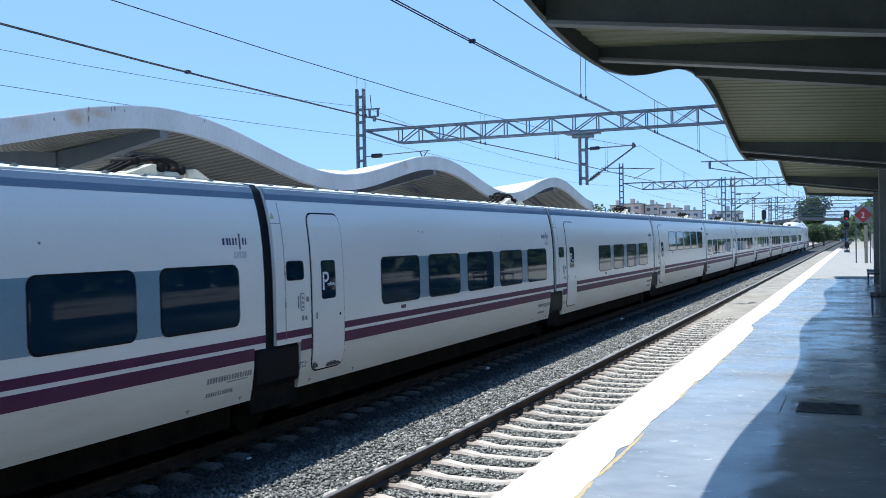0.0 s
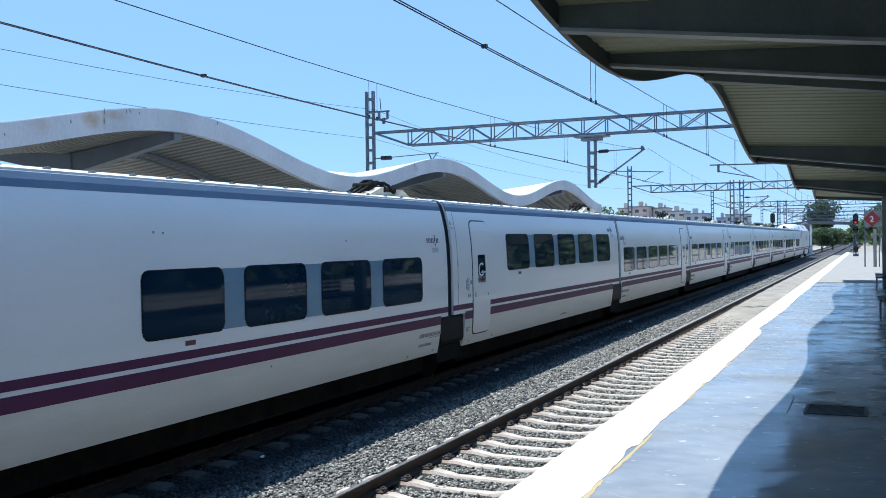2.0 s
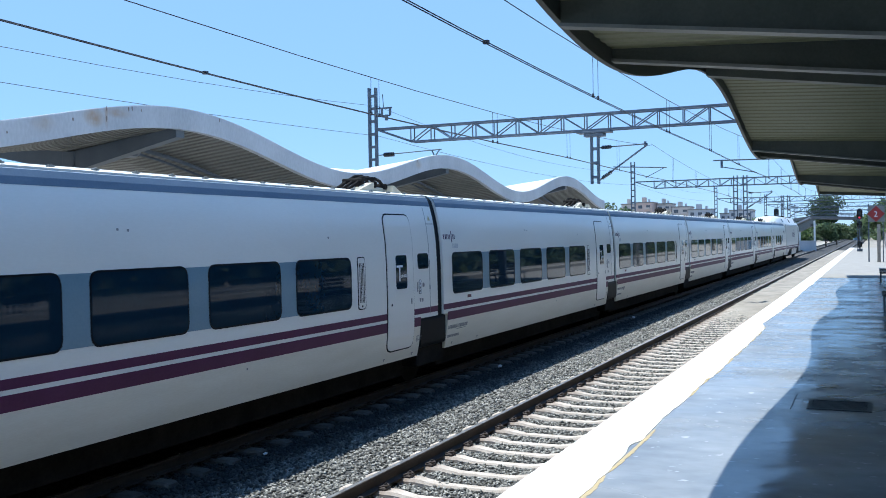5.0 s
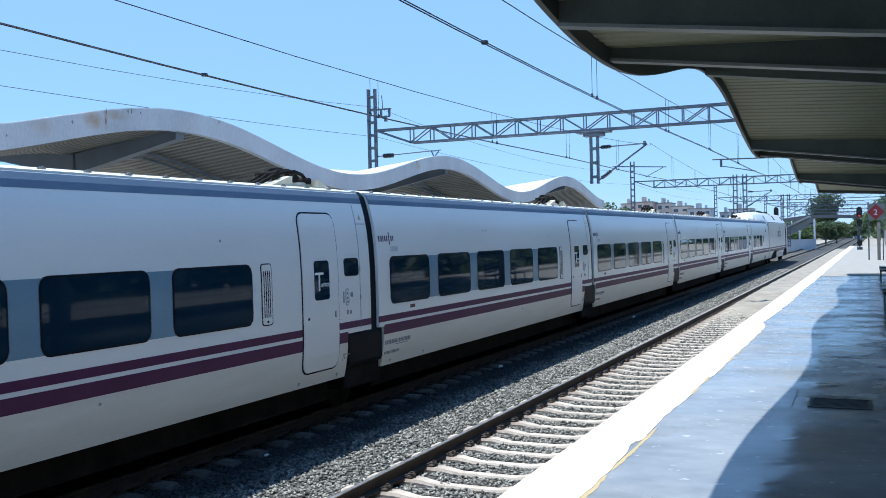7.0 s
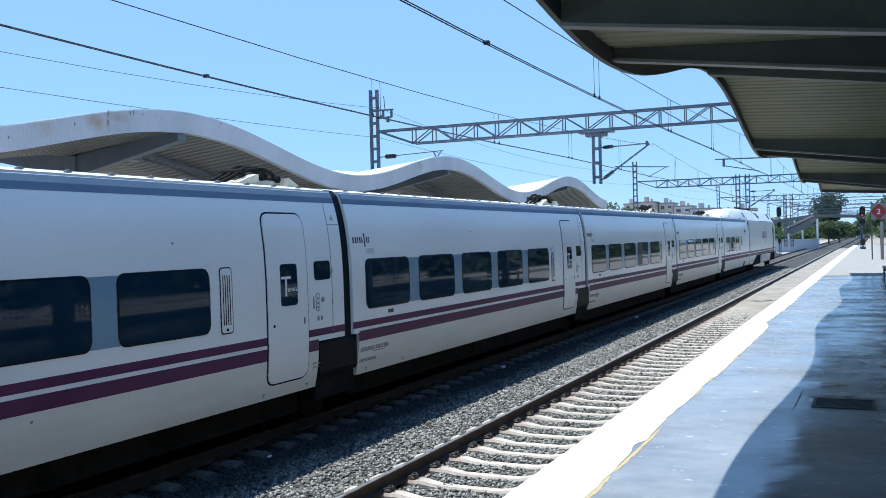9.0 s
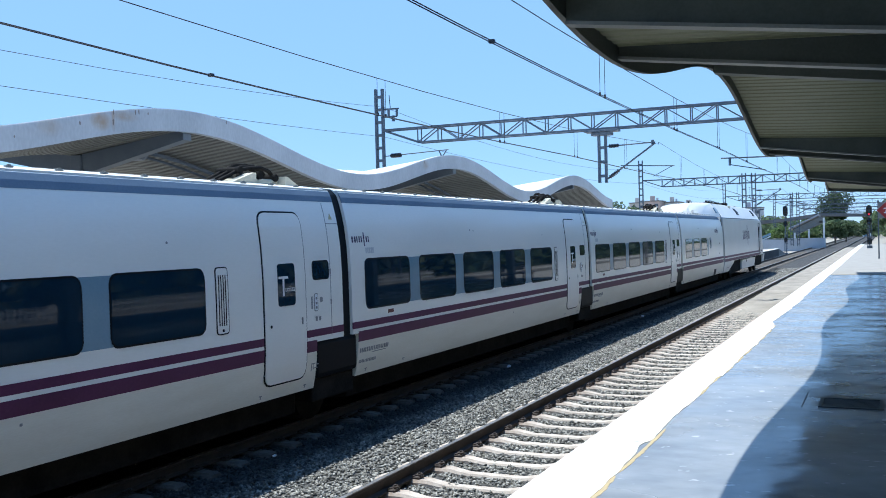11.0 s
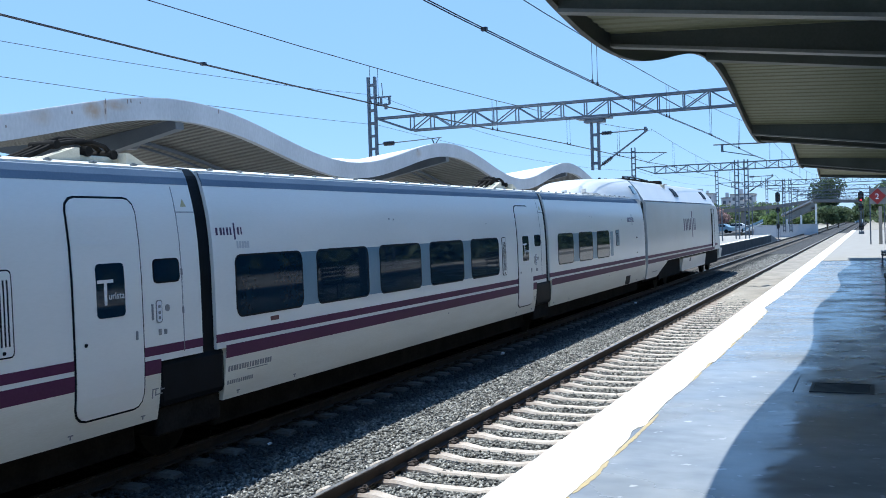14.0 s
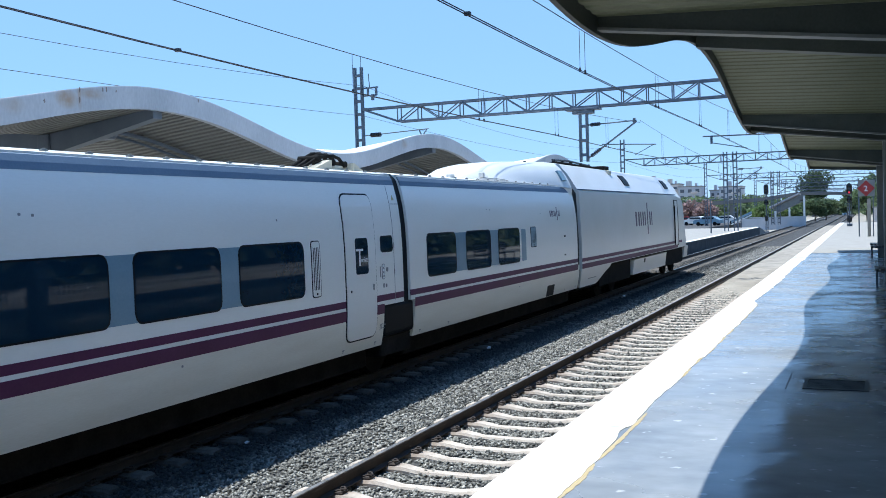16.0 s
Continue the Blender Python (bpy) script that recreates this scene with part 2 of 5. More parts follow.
M_FARSHEET = surface("far_canopy_sheet", (0.13, 0.128, 0.112), (0.195, 0.19, 0.17), 1.0, 0.55, 0.1, 0.02, 20)
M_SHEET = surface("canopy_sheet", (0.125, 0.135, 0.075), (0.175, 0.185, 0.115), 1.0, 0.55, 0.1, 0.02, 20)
M_SHEETW = surface("canopy_roof_white", (0.72, 0.72, 0.71), (0.82, 0.82, 0.8), 1.0, 0.5, 0.1, 0.02, 20)
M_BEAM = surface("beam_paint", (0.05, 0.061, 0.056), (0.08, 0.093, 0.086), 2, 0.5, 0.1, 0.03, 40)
M_FARBEAM = surface("far_beam_paint", (0.085, 0.11, 0.145), (0.125, 0.15, 0.185), 2, 0.5, 0.1, 0.03, 40)
M_FLANGE = surface("mid_grey_paint", (0.15, 0.16, 0.155), (0.22, 0.23, 0.225), 2, 0.5, 0.1, 0.03, 40)
M_RUST = surface("rust_chip", (0.16, 0.13, 0.12), (0.26, 0.22, 0.20), 6, 0.8, 0.1, 0.02, 30)


def rust_bloom(m, spots):
    """Soft brown rust bleeding through the paint round the given spots (y, z, half width, half height, strength)."""
    n, l = m.node_tree.nodes, m.node_tree.links
    b = n["Principled BSDF"]
    co, noise = n.new("ShaderNodeTexCoord"), n.new("ShaderNodeTexNoise")
    noise.inputs["Scale"].default_value, noise.inputs["Detail"].default_value = 7.0, 5
    l.new(co.outputs["Object"], noise.inputs["Vector"])
    tint = b.inputs["Base Color"].links[0].from_socket
    for y, z, w, h, amount in spots:
        mp, far, soft, patchy, mix = n.new("ShaderNodeMapping"), n.new("ShaderNodeVectorMath"), n.new("ShaderNodeMapRange"), n.new("ShaderNodeMath"), n.new("ShaderNodeMix")
        mp.inputs["Scale"].default_value = (0, 1 / w, 1 / h)
        mp.inputs["Location"].default_value = (0, -y / w, -z / h)
        l.new(co.outputs["Object"], mp.inputs["Vector"])
        far.operation = "LENGTH"
        l.new(mp.outputs[0], far.inputs[0])
        for k, v in (("From Min", 1.15), ("From Max", 0.35), ("To Max", 1.7 * amount)):
            soft.inputs[k].default_value = v
        l.new(far.outputs["Value"], soft.inputs["Value"])
        patchy.operation, patchy.use_clamp = "MULTIPLY", True
        l.new(soft.outputs[0], patchy.inputs[0])
        l.new(noise.outputs["Fac"], patchy.inputs[1])
        mix.data_type = "RGBA"
        mix.inputs[7].default_value = (0.36, 0.24, 0.14, 1)
        l.new(patchy.outputs[0], mix.inputs[0])
        l.new(tint, mix.inputs[6])
        tint = mix.outputs[2]
    l.new(tint, b.inputs["Base Color"])


rust_bloom(M_CANW, ((12.42, 4.19, 0.24, 0.17, 0.85), (13.0, 4.33, 0.32, 0.10, 0.6), (11.3, 3.98, 0.26, 0.16, 0.35), (12.72, 4.24, 0.05, 0.22, 0.6), (25.3, 4.18, 0.2, 0.14, 0.5)))
M_WIRE = surface("copper_wire_dark", (0.02, 0.025, 0.035), (0.04, 0.045, 0.055), 6, 0.6, 0.1, 0, 50)
M_INSUL = surface("dark_insulator", (0.014, 0.015, 0.02), (0.03, 0.03, 0.038), 6, 0.3, 0.1, 0, 50)
M_GRATE = surface("cast_iron_grate", (0.02, 0.02, 0.022), (0.05, 0.05, 0.05), 8, 0.6, 0.1, 0.1, 60)
M_BLACK = surface("signal_black", (0.012, 0.012, 0.013), (0.03, 0.03, 0.03), 4, 0.5, 0.1, 0.02, 40)
M_RED = surface("sign_red", (0.26, 0.02, 0.02), (0.34, 0.035, 0.03), 5, 0.5, 0.05, 0, 40)
M_REDLAMP = glow("signal_red_light", (0.8, 0.03, 0.05), 0.35)
M_LEAF = surface("dark_foliage", (0.075, 0.11, 0.055), (0.15, 0.20, 0.10), 0.8, 0.7, 0.1, 0.0, 10, island=0.45, thin=0.5)
M_LEAF4 = surface("olive_foliage", (0.05, 0.08, 0.04), (0.11, 0.15, 0.07), 0.8, 0.7, 0.1, 0.0, 10, island=0.4, thin=0.5)
M_LEAF2 = surface("bright_foliage", (0.08, 0.13, 0.04), (0.16, 0.22, 0.08), 0.8, 0.7, 0.1, 0.0, 10, island=0.4, thin=0.5)
M_LEAF3 = surface("reddish_foliage", (0.20, 0.15, 0.13), (0.36, 0.23, 0.22), 0.8, 0.7, 0.1, 0.0, 10, island=0.4, thin=0.5)
M_BARK = surface("bark", (0.06, 0.045, 0.03), (0.14, 0.11, 0.08), 4, 0.9, 0.05, 0.4, 30, stretch=(1, 1, 0.3))
M_SHADEFACE = surface("shaded_concrete", (0.045, 0.046, 0.048), (0.10, 0.10, 0.10), 1.2, 0.9, 0.05, 0.2, 12)
M_WALLA = surface("render_ochre", (0.50, 0.37, 0.31), (0.62, 0.48, 0.42), 0.3, 0.9, 0.05, 0.05, 5)
M_WALLB = surface("render_grey", (0.40, 0.41, 0.44), (0.50, 0.51, 0.53), 0.3, 0.9, 0.05, 0.05, 5)
M_WALLC = surface("render_cream", (0.52, 0.46, 0.42), (0.64, 0.58, 0.53), 0.3, 0.9, 0.05, 0.05, 5)
M_PANE = surface("far_window", (0.08, 0.09, 0.11), (0.13, 0.145, 0.16), 0.5, 0.15, 0.05, 0, 5)
M_BRIDGE = surface("bridge_concrete", (0.10, 0.105, 0.11), (0.17, 0.17, 0.17), 0.3, 0.9, 0.05, 0.1, 5)
M_ASPHALT = surface("asphalt", (0.045, 0.045, 0.047), (0.075, 0.073, 0.07), 1.5, 0.9, 0.05, 0.2, 60)


# -- mesh helpers --
def mesh_from(name, bm, material):
    me = bpy.data.meshes.new(name)
    bmesh.ops.recalc_face_normals(bm, faces=bm.faces[:])
    bm.to_mesh(me)
    bm.free()
    me.materials.append(material)
    return me


def part(name, bm, material, parent, label="", smooth=False, at=None):
    if smooth and isinstance(bm, bmesh.types.BMesh):
        bmesh.ops.recalc_face_normals(bm, faces=bm.faces[:])
        bm.normal_update()
        for f in bm.faces:
            f.smooth = True
        for e in bm.edges:
            e.smooth = e.calc_face_angle(3.0) < 0.6
    me = mesh_from(name, bm, material) if isinstance(bm, bmesh.types.BMesh) else bm
    ob = new(name, me)
    if parent:
        ob.parent = parent
    if at is not None:
        ob.matrix_basis = at
    return tagged(ob, label)


def thing(name, label, category, group="", kind="", at=None):
    ob = new(name)
    ob.empty_display_size = 0.2
    if at is not None:
        ob.matrix_basis = at
    return tagged(ob, label, category, group, kind)


def box(bm, x0, x1, y0, y1, z0, z1, bevel=0.0, m=None):
    b = bmesh.ops.create_cube(bm, size=1.0)["verts"]
    for v in b:
        v.co = Vector(((x0 + x1) / 2 + v.co.x * (x1 - x0), (y0 + y1) / 2 + v.co.y * (y1 - y0), (z0 + z1) / 2 + v.co.z * (z1 - z0)))
    if bevel:
        es = list({e for v in b for e in v.link_edges})
        r = bmesh.ops.bevel(bm, geom=es, offset=bevel, segments=2, affect="EDGES", profile=0.5)
        b = list({v for f in r["faces"] for v in f.verts} | {v for v in b if v.is_valid})
    if m is not None:
        for v in b:
            v.co = m @ v.co
    return b


def boxes(*rows, bevel=0.0):
    bm = bmesh.new()
    for r in rows:
        box(bm, *r, bevel=bevel)
    return bm


def bar(bm, a, c, w, d=None):
    """A square bar from a to c."""
    a, c = Vector(a), Vector(c)
    L = (c - a).length
    m = Matrix.Translation((a + c) / 2) @ (c - a).to_track_quat("Z", "X").to_matrix().to_4x4()
    box(bm, -w / 2, w / 2, -(d or w) / 2, (d or w) / 2, -L / 2, L / 2, 0, m)


def rod(bm, a, c, r, seg=8, r2=None):
    a, c = Vector(a), Vector(c)
    m = Matrix.Translation((a + c) / 2) @ (c - a).to_track_quat("Z", "X").to_matrix().to_4x4()
    bmesh.ops.create_cone(bm, cap_ends=True, segments=seg, radius1=r, radius2=r if r2 is None else r2, depth=(c - a).length, matrix=m)


def tube(bm, pts, r, seg=6):
    """A bent tube along pts."""
    pts = [Vector(p) for p in pts]
    rings = []
    for i, p in enumerate(pts):
        d = (pts[min(i + 1, len(pts) - 1)] - pts[max(i - 1, 0)]).normalized()
        q = d.to_track_quat("Z", "X").to_matrix()
        rings.append([bm.verts.new(p + q @ Vector((r * math.cos(2 * math.pi * k / seg), r * math.sin(2 * math.pi * k / seg), 0))) for k in range(seg)])
    for a, c in zip(rings, rings[1:]):
        for k in range(seg):
            bm.faces.new((a[k], a[(k + 1) % seg], c[(k + 1) % seg], c[k]))
    bm.faces.new(rings[0][::-1])
    bm.faces.new(rings[-1])


def loft(bm, sections, closed=True, caps=True):
    """Skin through equal-length rings of points."""
    rings = [[bm.verts.new(p) for p in s] for s in sections]
    n = len(rings[0])
    for a, c in zip(rings, rings[1:]):
        for k in range(n if closed else n - 1):
            bm.faces.new((a[k], a[(k + 1) % n], c[(k + 1) % n], c[k]))
    if caps and closed:
        bm.faces.new(rings[0][::-1])
        bm.faces.new(rings[-1])


def fast_mesh(name, verts, faces, material):
    """One mesh from number arrays; faces all have the same corner count."""
    me = bpy.data.meshes.new(name)
    verts, faces = np.asarray(verts, np.float32), np.asarray(faces, np.int32)
    k = faces.shape[1]
    me.vertices.add(len(verts))
    me.vertices.foreach_set("co", verts.ravel())
    me.loops.add(faces.size)
    me.loops.foreach_set("vertex_index", faces.ravel())
    me.polygons.add(len(faces))
    me.polygons.foreach_set("loop_start", np.arange(0, faces.size, k, dtype=np.int32))
    me.polygons.foreach_set("loop_total", np.full(len(faces), k, np.int32))
    me.update(calc_edges=True)
    me.validate()
    me.materials.append(material)
    return me


def lettering(text, size, depth=0.003):
    """Letters as a mesh: along x, up y."""
    cu = bpy.data.curves.new("letters", "FONT")
    cu.body, cu.size, cu.extrude = text, size, depth
    ob = bpy.data.objects.new("letters", cu)
    me = bpy.data.meshes.new_from_object(ob)
    bm = bmesh.new()
    bm.from_mesh(me)
    bpy.data.objects.remove(ob)
    bpy.data.curves.remove(cu)
    bpy.data.meshes.remove(me)
    return bm


# -- ground and track beds --
ground = part("ground", boxes((-900, 900, -300, 1500, -1.5, -1.25)), M_GROUND, None)
tagged(ground, "dry bare earth running to the horizon", "ground", kind="structure")

bm = bmesh.new()
prof = [(-8.15, -1.26), (-8.15, -1.0), (-7.6, BALLAST), (-5.05, BALLAST), (-4.7, -0.925), (-4.3, -0.915), (-3.4, -0.91), (-3.02, -0.915), (-2.75, -0.925), (-2.45, BALLAST), (-0.35, BALLAST), (-0.05, -0.98), (-0.05, -1.26)]
loft(bm, [[(x, y, z) for x, z in prof] for y in (-40, 0, 30, 60, 200, 420)])
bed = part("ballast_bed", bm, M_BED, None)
tagged(bed, "near-black crushed stone track bed under both tracks", "ballast", kind="structure")


def stones(rng, x0, x1, y0, y1, per_m2, size, skip):
    """Loose stones as squashed, tilted octahedra."""
    n = int((x1 - x0) * (y1 - y0) * per_m2)
    x, y = rng.uniform(x0, x1, n), rng.uniform(y0, y1, n)
    keep = ~skip(x, y)
    x, y = x[keep], y[keep]
    n = len(x)
    z = np.interp(x, [p[0] for p in prof[1:-1]], [p[1] for p in prof[1:-1]]) + rng.uniform(-0.012, 0.016, n)
    base = np.array([(1, 0, 0), (0, 1, 0), (-1, 0, 0), (0, -1, 0), (0.1, 0.1, 1), (0, 0, -1)], float)
    tri = np.array([(0, 1, 4), (1, 2, 4), (2, 3, 4), (3, 0, 4), (1, 0, 5), (2, 1, 5), (3, 2, 5), (0, 3, 5)])
    s = rng.uniform(0.55, 1.25, (n, 1, 3)) * size
    s[:, :, 2] *= 0.75
    v = base[None] * s + rng.normal(0, 0.16, (n, 6, 3)) * size
    a, t = rng.uniform(0, 6.28, n), rng.normal(0, 0.5, n)
    ca, sa, ct, st = np.cos(a), np.sin(a), np.cos(t), np.sin(t)
    vx, vy, vz = v[:, :, 0], v[:, :, 1], v[:, :, 2]
    vx, vz = vx * ct[:, None] + vz * st[:, None], vz * ct[:, None] - vx * st[:, None]
    vx, vy = vx * ca[:, None] - vy * sa[:, None], vx * sa[:, None] + vy * ca[:, None]
    v = np.stack([vx + x[:, None], vy + y[:, None], vz + z[:, None]], 2).reshape(-1, 3)
    f = (tri[None] + 6 * np.arange(n)[:, None, None]).reshape(-1, 3)
    return v, f


def on_sleeper(x, y):
    near = (np.abs(x - NEAR_X) < 1.32) & (np.abs((y - SL0 + 0.3) % 0.6 - 0.3) < 0.13)
    far = (np.abs(x - TRAIN_X) < 1.32) & (np.abs((y - SL0 + 0.3) % 0.6 - 0.3) < 0.13)
    return (near | far) & (np.random.default_rng(3).uniform(0, 1, len(x)) > 0.04)


SL0 = 10.02
rng = np.random.default_rng(11)
V, Fc, off = [], [], 0
for args in ((-8.1, -0.1, -14, 5.5, 60, 0.04), (-8.1, -0.1, 5.5, 15, 620, 0.032), (-8.1, -0.1, 15, 24, 460, 0.036), (-8.1, -0.1, 24, 42, 230, 0.045), (-8.1, -0.1, 42, 75, 70, 0.06)):
    v, f = stones(rng, *args, on_sleeper)
    V.append(v)
    Fc.append(f + off)
    off += len(v)
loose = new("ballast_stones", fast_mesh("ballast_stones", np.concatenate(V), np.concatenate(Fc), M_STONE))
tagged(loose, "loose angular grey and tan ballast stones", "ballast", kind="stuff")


# -- tracks --
def rail_mesh(y0, y1):
    bm = bmesh.new()
    half = [(0.036, 0.0), (0.036, -0.03), (0.012, -0.045), (0.010, -0.125), (0.07, -0.145), (0.07, -0.158)]
    ring = half + [(-x, z) for x, z in reversed(half)]
    loft(bm, [[(x, y, z - 0.004) for x, z in ring] for y in (y0, y1)])
    return mesh_from("rail", bm, M_RAIL)


def sleeper_mesh(material):
    bm = bmesh.new()
    secs = []
    for x, top, w in ((-1.3, 0.0, 0.13), (-1.25, 0.02, 0.14), (-0.6, 0.02, 0.14), (-0.35, -0.02, 0.11), (0.35, -0.02, 0.11), (0.6, 0.02, 0.14), (1.25, 0.02, 0.14), (1.3, 0.0, 0.13)):
        secs.append([(x, -w, -0.2), (x, w, -0.2), (x, w * 0.78, top - 0.03), (x, w * 0.55, top), (x, -w * 0.55, top), (x, -w * 0.78, top - 0.03)])
    loft(bm, secs)
    return mesh_from("sleeper", bm, material)


def clip_mesh():
    bm = bmesh.new()
    box(bm, -0.05, 0.05, -0.07, 0.07, 0.0, 0.025, 0.006)
    tube(bm, [(-0.05, -0.05, 0.03), (0.02, -0.05, 0.055), (0.06, 0, 0.05), (0.02, 0.05, 0.055), (-0.05, 0.05, 0.03)], 0.011, 5)
    rod(bm, (0.02, 0, 0.02), (0.02, 0, 0.075), 0.016, 6)
    return mesh_from("rail_clip", bm, M_RAIL)


SLEEPER, SHADE_SLEEPER, CLIP = sleeper_mesh(M_SLEEPER), sleeper_mesh(M_SHADESLEEPER), clip_mesh()
RAILM = rail_mesh(-40, 420)
HEAD = mesh_from("running_surface", boxes((-0.026, 0.026, -40, 420, -0.001, 0.0)), M_RAILTOP)
SL_Z = RAIL - 0.18


def track(xc, label, sleeper):
    t = thing("track", label, "railway track", "station tracks", "structure")
    for s in (-1, 1):
        r = part("rail", RAILM, None, t, at=Matrix.Translation((xc + s * GAUGE, 0, RAIL)))
        part("running_surface", HEAD, None, r, "polished running surface")
    for k in range(-40, 200):
        y = SL0 + 0.6 * k
        sl = part("sleeper", sleeper, None, t, at=pose(xc + 0.01 * math.sin(k * 7.1), y, SL_Z, 0, 0, 0.5 * math.sin(k * 3.7)))
        if y > 45 or y < 3:
            continue
        for s in (-1, 1):
            for q in (-1, 1):
                part("rail_clip", CLIP, None, sl, at=pose(s * GAUGE + q * 0.115, 0, 0.018, 0, 0, 0 if q > 0 else 180))
    return t


track(NEAR_X, "empty ballasted track with concrete sleepers beside the platform", SLEEPER)
track(TRAIN_X, "ballasted track with concrete sleepers beneath the train", SHADE_SLEEPER)

def dirt_strip(x0, x1, y0, y1, zfull, seed):
    """Trodden dirt that rises over the sleepers, with an uneven top."""
    r = np.random.default_rng(seed)
    nx, ny = max(3, int((x1 - x0) / 0.14)), int((y1 - y0) / 0.22)
    xs, ys = np.linspace(x0, x1, nx), np.linspace(y0, y1, ny)
    gx, gy = np.meshgrid(xs, ys)
    rise = np.clip((gy - y0) / 13.0, 0, 1)
    gz = zfull - 0.12 * (1 - rise) ** 1.5 + r.normal(0, 0.010, gx.shape) + 0.012 * np.sin(gx * 5 + gy * 1.3)
    gz[:, 0] -= 0.03
    gz[:, -1] -= 0.03
    v = np.stack([gx, gy, gz], 2).reshape(-1, 3)
    i = (np.arange(ny - 1)[:, None] * nx + np.arange(nx - 1)[None]).ravel()
    return fast_mesh("dirt", v, np.stack([i, i + 1, i + nx + 1, i + nx], 1), M_DIRT)


for x0_, x1_, z_, k in ((NEAR_X - GAUGE + 0.06, NEAR_X + GAUGE - 0.06, RAIL - 0.12, 1), (NEAR_X + GAUGE + 0.06, 0.06, RAIL - 0.09, 2)):
    tagged(new("trodden_dirt", dirt_strip(x0_, x1_, 30.0, 150.0, z_, k)), "dusty trodden dirt that buries the sleepers", "ground", kind="structure")

def litter(x, y, size, seed):
    """A crumpled scrap of white paper on the stones."""
    r = random.Random(seed)
    bm = bmesh.new()
    bmesh.ops.create_icosphere(bm, subdivisions=2, radius=1.0)
    for v in bm.verts:
        v.co = Vector((v.co.x * size, v.co.y * size * 1.6, v.co.z * size * 0.6)) * r.uniform(0.6, 1.15) + Vector((x, y, -0.885 + size * 0.3))
    ob = part("paper_scrap", bm, M_WHITEMARK, None)
    return tagged(ob, "crumpled scrap of white paper on the ballast", "litter", "scraps of litter")


for x_, y_, size_, k in ((-4.91, 19.4, 0.05, 1), (-4.96, 32.3, 0.055, 2), (-4.83, 10.46, 0.03, 3)):
    litter(x_, y_, size_, k)

# -- near platform --
plat = thing("platform", "shiny sealed grey platform with a white edge", "platform", "", "structure")
part("platform_deck", boxes((0.10, 7.2, -40, 43.6, -1.25, -0.006)), M_PLAT, plat, "smooth glossy grey sealed deck")
part("platform_deck", boxes((0.10, 7.2, 43.606, 122, -1.25, -0.006)), M_PLAT2, plat, "pale sunlit paving")
part("platform_wall", boxes((0.06, 0.0985, -40, 122, -1.25, -0.135)), M_CONC, plat, "stained concrete face")


def border(y):
    """Inner border of the white paint along the platform."""
    return float(np.interp(y, (8.3, 8.86, 8.95, 9.3, 13.2, 13.3, 20.0, 20.7, 21.6, 24.2, 27.7, 33, 38), (0.58, 0.51, 0.60, 0.585, 0.56, 0.59, 0.575, 0.535, 0.42, 0.46, 0.51, 0.47, 0.50)))


def edge_slab(y0, y1, seed):
    """A kerb slab with a ragged painted inner border."""
    r = random.Random(seed)
    bm = bmesh.new()
    n = max(4, int((y1 - y0) / 0.12))
    inner = []
    w = 0.0
    for k in range(n + 1):
        w += r.uniform(-0.012, 0.012) - w * 0.15
        y = y0 + (y1 - y0) * k / n
        inner.append((border(y) + w, y))
    secs = [[(0.0, y, -0.13), (0.0, y, -0.004), (0.004, y, 0.0), (x, y, 0.0), (x, y, -0.03), (0.09, y, -0.03), (0.09, y, -0.13)] for x, y in inner]
    loft(bm, secs)
    return bm


y = -21.69
k = 0
while y < 120:
    L = 4.37
    part("edge_slab", edge_slab(y + 0.006, y + L - 0.006, k), M_EDGE, plat)
    y += L
    k += 1
bm = bmesh.new()
rr = random.Random(5)
def ragged(bm, x0, y0, y1, w, r):
    """A thin worn strip of paint with an uneven inner border."""
    n = max(4, int((y1 - y0) / 0.05))
    pts = [(x0 + w * math.sin(math.pi * k / n) ** 0.5 * r.uniform(0.4, 1.0) + 0.003, y0 + (y1 - y0) * k / n) for k in range(n + 1)]
    loft(bm, [[(x0 - 0.012, y, -0.0059), (x0 - 0.012, y, -0.0035), (x, y, -0.0035), (x, y, -0.0059)] for x, y in pts])


for y0_, y1_, w_ in ((-2.0, 1.0, 0.05), (1.2, 4.4, 0.06), (4.6, 6.5, 0.06), (6.6, 7.6, 0.045), (7.7, 9.6, 0.04)):
    ragged(bm, 0.595, y0_, y1_, w_, rr)
for k in range(9):
    ragged(bm, border(12.0 + k * 1.05) - 0.01, 11.5 + k * 1.05, 12.4 + k * 1.05, 0.03, rr)
part("yellow_line", bm, M_YEDGE, plat, "worn remains of a yellow line")
part("deck_joint", boxes((1.757, 1.769, 11.25, 12.3, -0.008, -0.0035)), M_GRATE, plat, "thin dark saw cut beside the grate")
part("deck_joint", boxes((0.11, 7.2, 43.59, 43.66, -0.01, 0.004)), M_CONC, plat, "dark cross joint")

grate = thing("drain_grate", "dark cast iron drain grate set in the platform", "drain grate")
part("frame", boxes((1.93, 2.60, 11.28, 11.33, -0.01, 0.004), (1.93, 2.60, 11.87, 11.92, -0.01, 0.004), (1.93, 1.97, 11.33, 11.87, -0.01, 0.004), (2.56, 2.60, 11.33, 11.87, -0.01, 0.004)), M_GRATE, grate)
for k in range(9):
    part("grate_bar", boxes((1.975, 2.555, 11.345 + k * 0.058, 11.38 + k * 0.058, -0.008, 0.001)), M_GRATE, grate)

